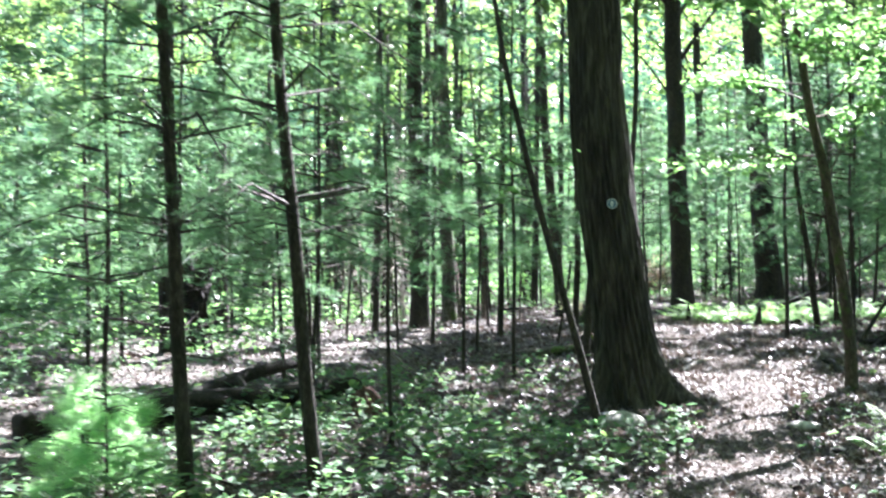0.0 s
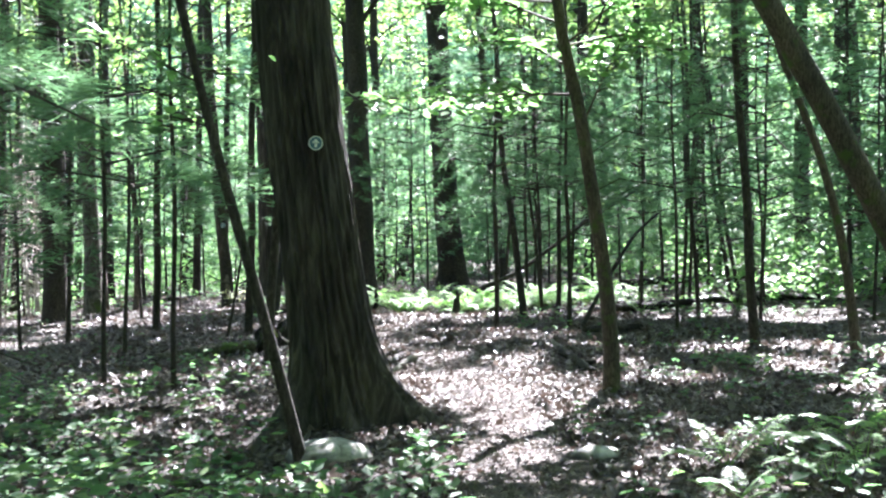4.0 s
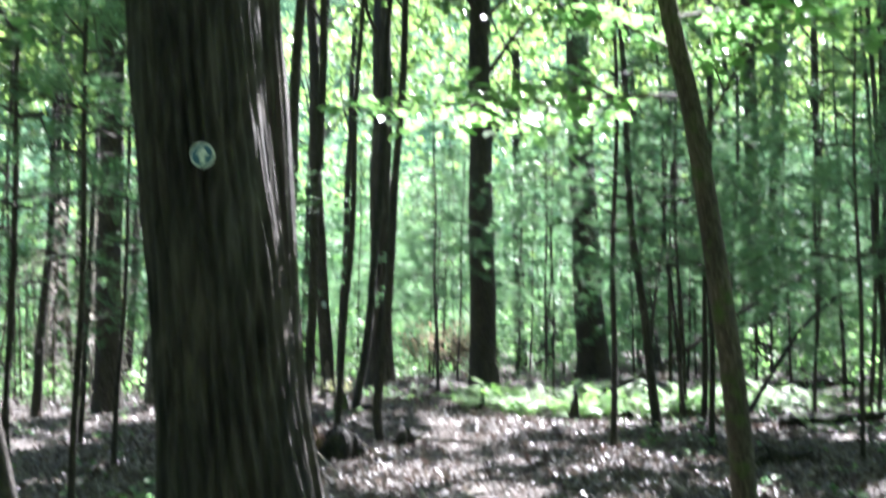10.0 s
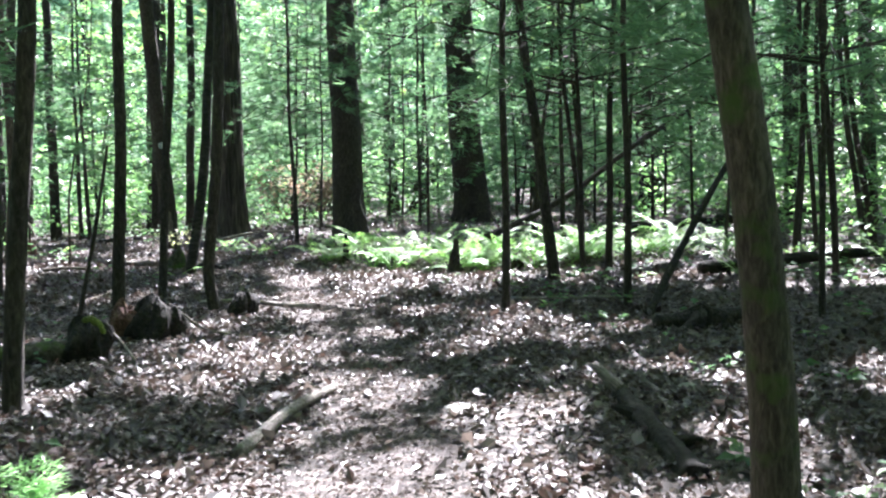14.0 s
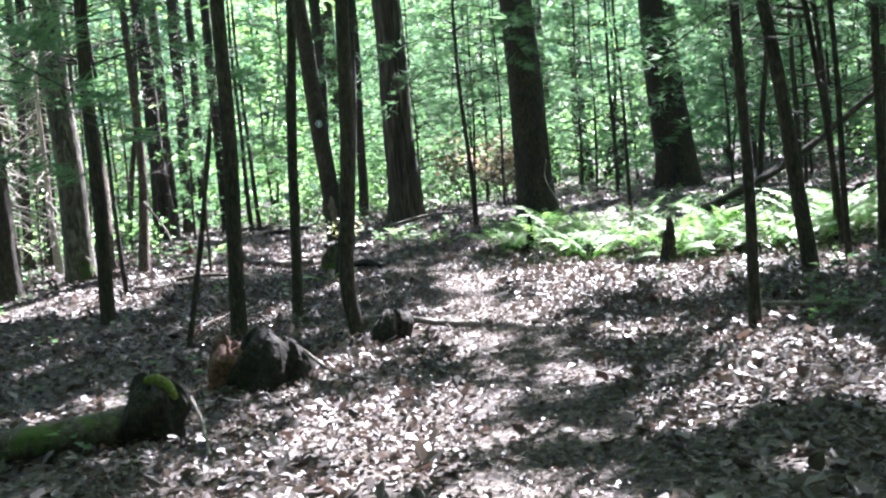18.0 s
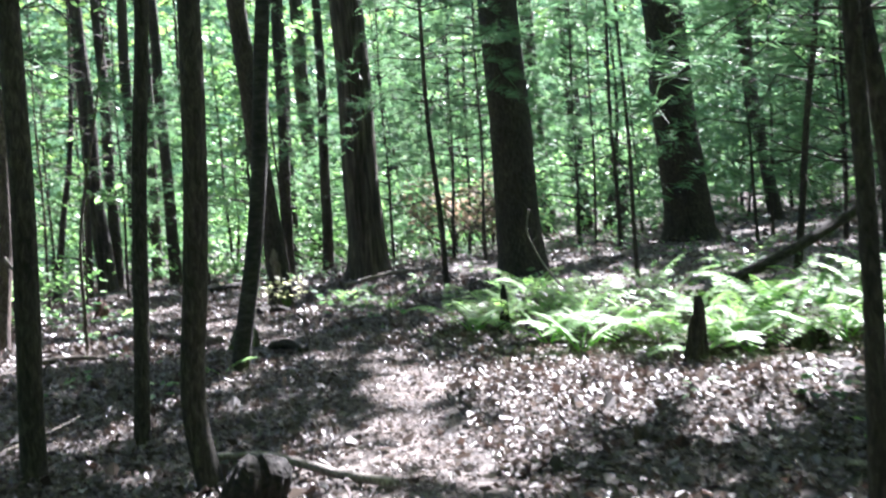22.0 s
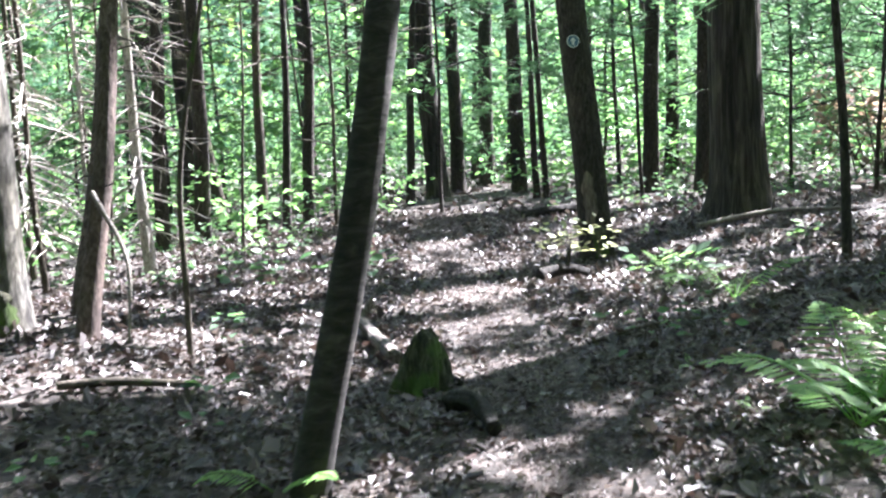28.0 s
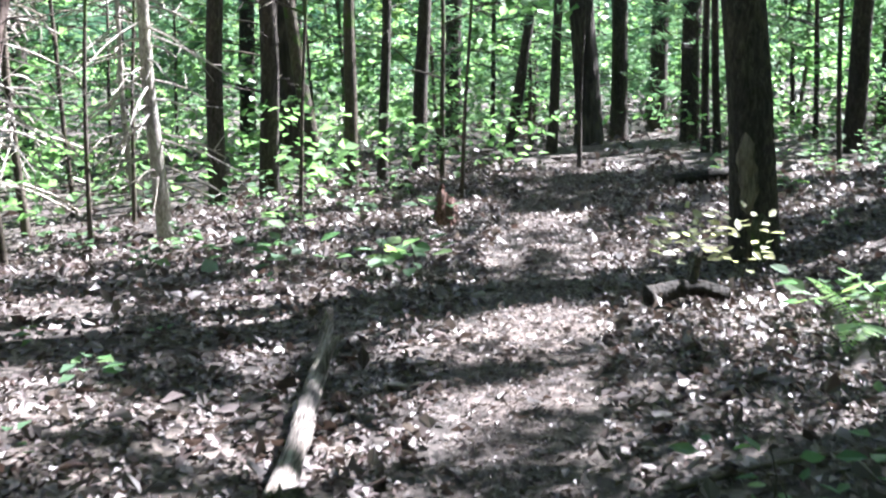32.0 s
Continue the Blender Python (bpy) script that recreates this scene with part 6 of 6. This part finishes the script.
def log(pts, d0, d1, label, mat, name="log", sub=None):
    """A fallen stem through points (x, y, height of its axis over the ground)."""
    w = np.array([(x, y, float(ground_z(x, y)) + h) for x, y, h in pts])
    base = w[0].copy()
    t = thing(name, *base, label, "log" if d0 > 0.07 else "stick", "fallen wood")
    # the grain of the bark runs along the log's own z axis
    axis = (w[-1] - base) / np.linalg.norm(w[-1] - base)
    turn = Vector((0, 0, 1)).rotation_difference(Vector(axis)).to_matrix()
    line = smooth_line((w - base) @ np.array(turn), 60)
    k = int(rng.integers(1e6))
    rough = 1 + 0.03 * np.sin(np.arange(60) * 0.9 + k) + 0.03 * np.sin(np.arange(60) * 2.3 + k)
    bark_part = part("bark", tube(line, np.linspace(d0, d1, 60) / 2 * rough, 36 if d0 > 0.07 else 8, lump_shape(k, 0.06, 5)), mat, t, "", True)
    bark_part.matrix_basis = turn.to_4x4()
    line = smooth_line(w - base, 60)
    if sub:
        for s, dx, dy, dz in sub:
            a = line[int(s * 59)]
            part("branch_stub", tube(np.array([a, a + (dx * 0.6, dy * 0.6, dz * 0.7), a + (dx, dy, dz)]), [d1 * 0.35, d1 * 0.25, d1 * 0.1], 7), mat, t)
    return t


def stump(x, y, r, h, label, mat, seed=1, name="stump", profile=(1.35, 1.25, 1.05, 0.95, 0.85, 0.6, 0.25), tilt=0.28):
    t = thing(name, x, y, float(ground_z(x, y)), label, "stump", "rotten stumps")
    z = np.array([-0.06, 0.0, 0.2, 0.45, 0.7, 0.9, 1.0]) * h
    rr = np.array(profile) * r
    sh = lump_shape(seed, 0.2, 6)
    pts = np.stack([0.08 * z, 0 * z, z], -1)
    fine = np.random.default_rng(seed)
    v, f = tube(smooth_line(pts, 30), np.interp(np.linspace(0, 6, 30), np.arange(7), rr), 44, sh)
    a = np.arctan2(v[:, 1], v[:, 0])
    jag = 0.6 * np.sin(7 * a + seed) + 0.5 * np.sin(13 * a + 2 * seed + 2 * np.sin(4 * v[:, 2] / h)) + fine.normal(0, 0.1, len(v))
    v[:, :2] *= (1 + 0.07 * jag * (v[:, 2] > 0))[:, None]
    v[:, 2] += (0.09 * jag + tilt * np.cos(a - seed)) * h * np.clip(v[:, 2] / h - 0.3, 0, 1)
    part("wood", (v, f), mat, t)
    return t


def stone(x, y, r, flat, label, seed=1):
    lat, lon = 9, 16
    th = np.linspace(0.05, math.pi - 0.05, lat)
    z = np.cos(th) * r * flat
    t = thing("stone", x, y, float(ground_z(x, y)), label, "stone", "stones")
    part("rock", tube(np.stack([0 * z, 0 * z, z[::-1] + r * flat * 0.4], -1), np.sin(th) * r, lon, lump_shape(seed, 0.16)), STONE, t, "", True)


ROUND = (1.1, 1.15, 1.15, 1.1, 1.0, 0.8, 0.42)
mossy = stump(-0.75, 19.17, 0.15, 0.33, "black rotten stump with a yellow-green mossy edge", ROTTEN, 21, "stump", ROUND, 0.12)
part("moss", tube(smooth_line([(-0.02, -0.03, 0.325), (0.04, -0.04, 0.335), (0.10, -0.04, 0.30), (0.145, -0.03, 0.23), (0.16, -0.02, 0.17)], 12), [0.012, 0.024, 0.028, 0.03, 0.03, 0.03, 0.03, 0.028, 0.026, 0.022, 0.018, 0.01], 14, lump_shape(5, 0.16)), MOSS, mossy, "yellow-green moss along the broken edge", True)
log([(-0.84, 19.1, 0.10), (-1.3, 18.8, 0.09), (-1.7, 18.55, 0.06), (-2.2, 18.3, 0.0)], 0.16, 0.12, "pale mossy fallen log running off into the leaves", LOGWOOD)
stump(-0.48, 20.65, 0.23, 0.33, "low dark rotten stump with torn roots", ROTTEN, 4, "stump", (1.3, 1.25, 1.15, 1.0, 0.8, 0.6, 0.3))
stump(-0.76, 20.6, 0.13, 0.32, "reddish crumbling rotten stump", RED, 9)
stump(0.13, 21.8, 0.11, 0.22, "small dark rotten stump beside the trail", ROTTEN, 5, "stump", ROUND, 0.15)
stump(2.42, 24.25, 0.06, 0.36, "dark broken stump standing among the ferns", PINE, 6)
stump(1.05, 26.5, 0.035, 0.35, "thin broken stub among the ferns", ROTTEN, 7)
stump(2.9, 45.0, 0.22, 1.9, "tall broken snag in the woods", PINE, 8)
stump(-4.95, 32.35, 0.08, 0.28, "reddish rotten stump at the edge of the trail", RED, 10)
stump(3.2, 24.5, 0.09, 0.12, "small dark rotten stump below the ferns", ROTTEN, 12)
stump(3.95, 19.0, 0.16, 0.16, "low dark stump in leaf litter", ROTTEN, 13)
log([(1.2, 17.15, 0.03), (1.0, 16.5, 0.05), (0.78, 15.75, 0.02)], 0.045, 0.065, "short weathered stick lying beside the trail", DEAD, "fallen_branch")
log([(2.74, 16.3, 0.01), (2.76, 15.7, 0.02), (2.78, 15.0, 0.0)], 0.09, 0.12, "dark decaying log half sunk in leaves", ROTTEN, sub=((0.4, -0.14, 0.08, 0.05), (0.7, 0.14, -0.1, 0.05)))
log([(2.68, 16.66, 0.10), (2.70, 16.5, 0.07), (2.74, 16.25, 0.04)], 0.04, 0.075, "bleached broken end of a fallen branch", GREYLOG, "fallen_branch", sub=((0.3, -0.05, 0.1, 0.02),))
log([(3.6, 18.9, 0.05), (4.0, 19.05, 0.06), (4.5, 19.3, 0.05)], 0.12, 0.10, "dark log lying in leaf litter", ROTTEN)
log([(3.7, 19.6, 0.02), (4.2, 20.3, 0.6), (4.9, 21.2, 1.3), (5.6, 22.2, 1.7)], 0.07, 0.04, "dead branch propped aslant over the ground", ROTTEN, "fallen_branch")
log([(2.9, 26.9, 0.15), (4.2, 27.5, 0.7), (5.8, 28.4, 1.6), (7.3, 29.2, 2.4)], 0.10, 0.05, "dead slanting stem fallen across the saplings", PINE, "fallen_branch", sub=((0.5, 0.4, 0.1, 0.3), (0.7, -0.2, 0.3, 0.4)))
log([(5.0, 22.6, 0.08), (7.0, 23.2, 0.1), (9.2, 24.0, 0.08)], 0.13, 0.10, "long dark log on the slope", ROTTEN)
log([(5.5, 29.6, 0.1), (8.0, 31.0, 0.12), (11.0, 32.0, 0.12)], 0.2, 0.16, "long dark log on the slope", ROTTEN)
log([(-5.3, 9.3, 0.14), (-4.1, 11.1, 0.17), (-3.05, 12.8, 0.15)], 0.27, 0.21, "dark rotten log among low plants", ROTTEN, sub=((0.6, -0.2, 0.25, 0.2),))
log([(-4.6, 11.0, 0.12), (-4.2, 12.2, 0.32), (-3.8, 13.4, 0.4)], 0.16, 0.12, "dark broken branch resting on a rotten log", ROTTEN)
stump(-2.68, 11.75, 0.16, 0.26, "reddish crumbling rotten stump among low plants", RED, 14)
stump(-8.5, 20.7, 0.27, 1.9, "tall dark broken snag off the trail", ROTTEN, 15, "stump", (1.4, 1.2, 0.95, 0.85, 0.75, 0.95, 0.4), 0.15)
log([(-3.2, 15.2, 0.3), (-2.9, 15.0, 0.14), (-2.2, 14.6, 0.03), (-1.7, 13.6, 0.03)], 0.025, 0.012, "thin pale fallen branch on dry leaves", DEAD, "fallen_branch")
log([(-3.3, 14.6, 0.5), (-2.9, 14.9, 0.2), (-2.6, 14.6, 0.03)], 0.02, 0.01, "thin pale fallen branch on dry leaves", DEAD, "fallen_branch")
log([(-0.4, 22.65, 0.04), (0.05, 22.4, 0.07), (0.5, 22.0, 0.05), (0.8, 21.75, 0.03)], 0.035, 0.05, "pale fallen branch beside the trail", DEAD, "fallen_branch")
log([(-0.25, 20.6, 0.2), (0.0, 20.4, 0.06), (0.42, 20.1, 0.02)], 0.02, 0.012, "thin pale fallen branch on dry leaves", DEAD, "fallen_branch")
log([(-0.59, 19.25, 0.24), (-0.42, 18.95, 0.13), (-0.22, 18.45, 0.02)], 0.025, 0.015, "thin pale fallen branch on dry leaves", DEAD, "fallen_branch")
log([(2.72, 21.5, 0.04), (3.2, 20.9, 0.06), (4.0, 20.9, 0.04)], 0.03, 0.015, "thin pale fallen branch on dry leaves", DEAD, "fallen_branch", sub=((0.4, 0.2, -0.35, 0.02),))
log([(1.85, 27.0, 0.02), (1.5, 27.4, 0.35), (1.28, 27.6, 0.75), (1.3, 27.7, 1.0)], 0.025, 0.008, "pale bare twig standing among the ferns", DEAD, "bare_twig", sub=((0.6, 0.15, 0.1, 0.2),))
log([(1.95, 26.8, 0.02), (1.85, 27.0, 0.3), (1.75, 27.1, 0.55)], 0.02, 0.008, "pale bare twig standing among the ferns", DEAD, "bare_twig")
log([(-1.66, 27.2, 0.10), (-2.05, 27.69, 0.085), (-2.44, 28.17, 0.065), (-2.82, 28.65, 0.05)], 0.08, 0.065, "weathered grey log with a cracked butt beside the trail", GREYLOG, sub=((0.75, 0.06, 0.1, 0.18),))
log([(-2.7, 28.45, 0.06), (-2.85, 28.68, 0.08), (-2.92, 28.78, 0.14), (-2.95, 28.82, 0.2)], 0.06, 0.045, "bleached broken branch end", GREYLOG, "fallen_branch")
log([(-2.12, 30.35, 0.06), (-1.98, 30.6, 0.10), (-1.85, 30.75, 0.05)], 0.09, 0.07, "short dark piece of rotten branch", ROTTEN, "fallen_branch", sub=((0.5, 0.0, 0.1, 0.2),))
stump(-1.36, 26.92, 0.105, 0.27, "rotten mossy stump end of a log beside the trail", MOSSBARK, 31, "stump", (1.3, 1.25, 1.2, 1.1, 0.95, 0.75, 0.35), 0.3)
log([(-1.42, 27.2, 0.05), (-1.33, 27.12, 0.03), (-1.2, 27.05, 0.02)], 0.07, 0.04, "curled piece of dark fallen bark", ROTTEN, "fallen_branch")
log([(-3.0, 26.1, 0.03), (-2.7, 26.23, 0.05), (-2.4, 26.4, 0.03)], 0.05, 0.035, "fallen brown branch in leaf litter", SMOOTH, "fallen_branch")
log([(-0.98, 26.5, 0.05), (-0.8, 26.4, 0.07), (-0.6, 26.15, 0.04)], 0.09, 0.06, "short dark rotten log beside the trail", ROTTEN)
log([(-3.68, 27.15, 0.9), (-3.4, 27.1, 0.5), (-3.25, 26.9, 0.05)], 0.03, 0.02, "pale bare branch leaning on a trunk", DEAD, "fallen_branch")
log([(-1.6, 33.2, 0.05), (-0.9, 33.4, 0.08), (-0.2, 33.6, 0.05)], 0.06, 0.03, "pale fallen branch on dry leaves", DEAD, "fallen_branch", sub=((0.5, 0.1, -0.2, 0.25), (0.7, 0.2, 0.1, 0.3)))
log([(-4.35, 35.2, 0.06), (-4.0, 35.45, 0.08), (-3.6, 35.7, 0.06)], 0.13, 0.12, "dark log lying beyond the trail-side tree", ROTTEN)
log([(-1.5, 22.0, 0.02), (-1.36, 22.1, 0.8), (-1.22, 22.2, 1.7)], 0.045, 0.03, "dead stick leaning between the saplings", PINE, "leaning_stick")
stone(0.07, 11.25, 0.25, 0.5, "pale sunlit stone at the foot of the great trunk", 3)
stone(1.9, 16.3, 0.10, 0.3, "flat grey stone beside the trail", 4)
stone(3.15, 16.4, 0.07, 0.5, "small pale stone in the leaves", 5)
stone(1.75, 10.5, 0.13, 0.4, "mossy stone at the edge of the trail", 6)
log([(-0.85, 28.05, 0.02), (-0.6, 28.35, 0.04), (-0.35, 28.65, 0.03)], 0.022, 0.014, "thin dark stick in the leaves beside the trail", SMOOTH, "fallen_branch")
log([(-1.9, 22.6, 0.03), (-1.6, 23.0, 0.06), (-1.45, 23.55, 0.12)], 0.014, 0.008, "thin pale fallen branch on dry leaves", DEAD, "fallen_branch", sub=((0.5, -0.25, 0.1, 0.02),))
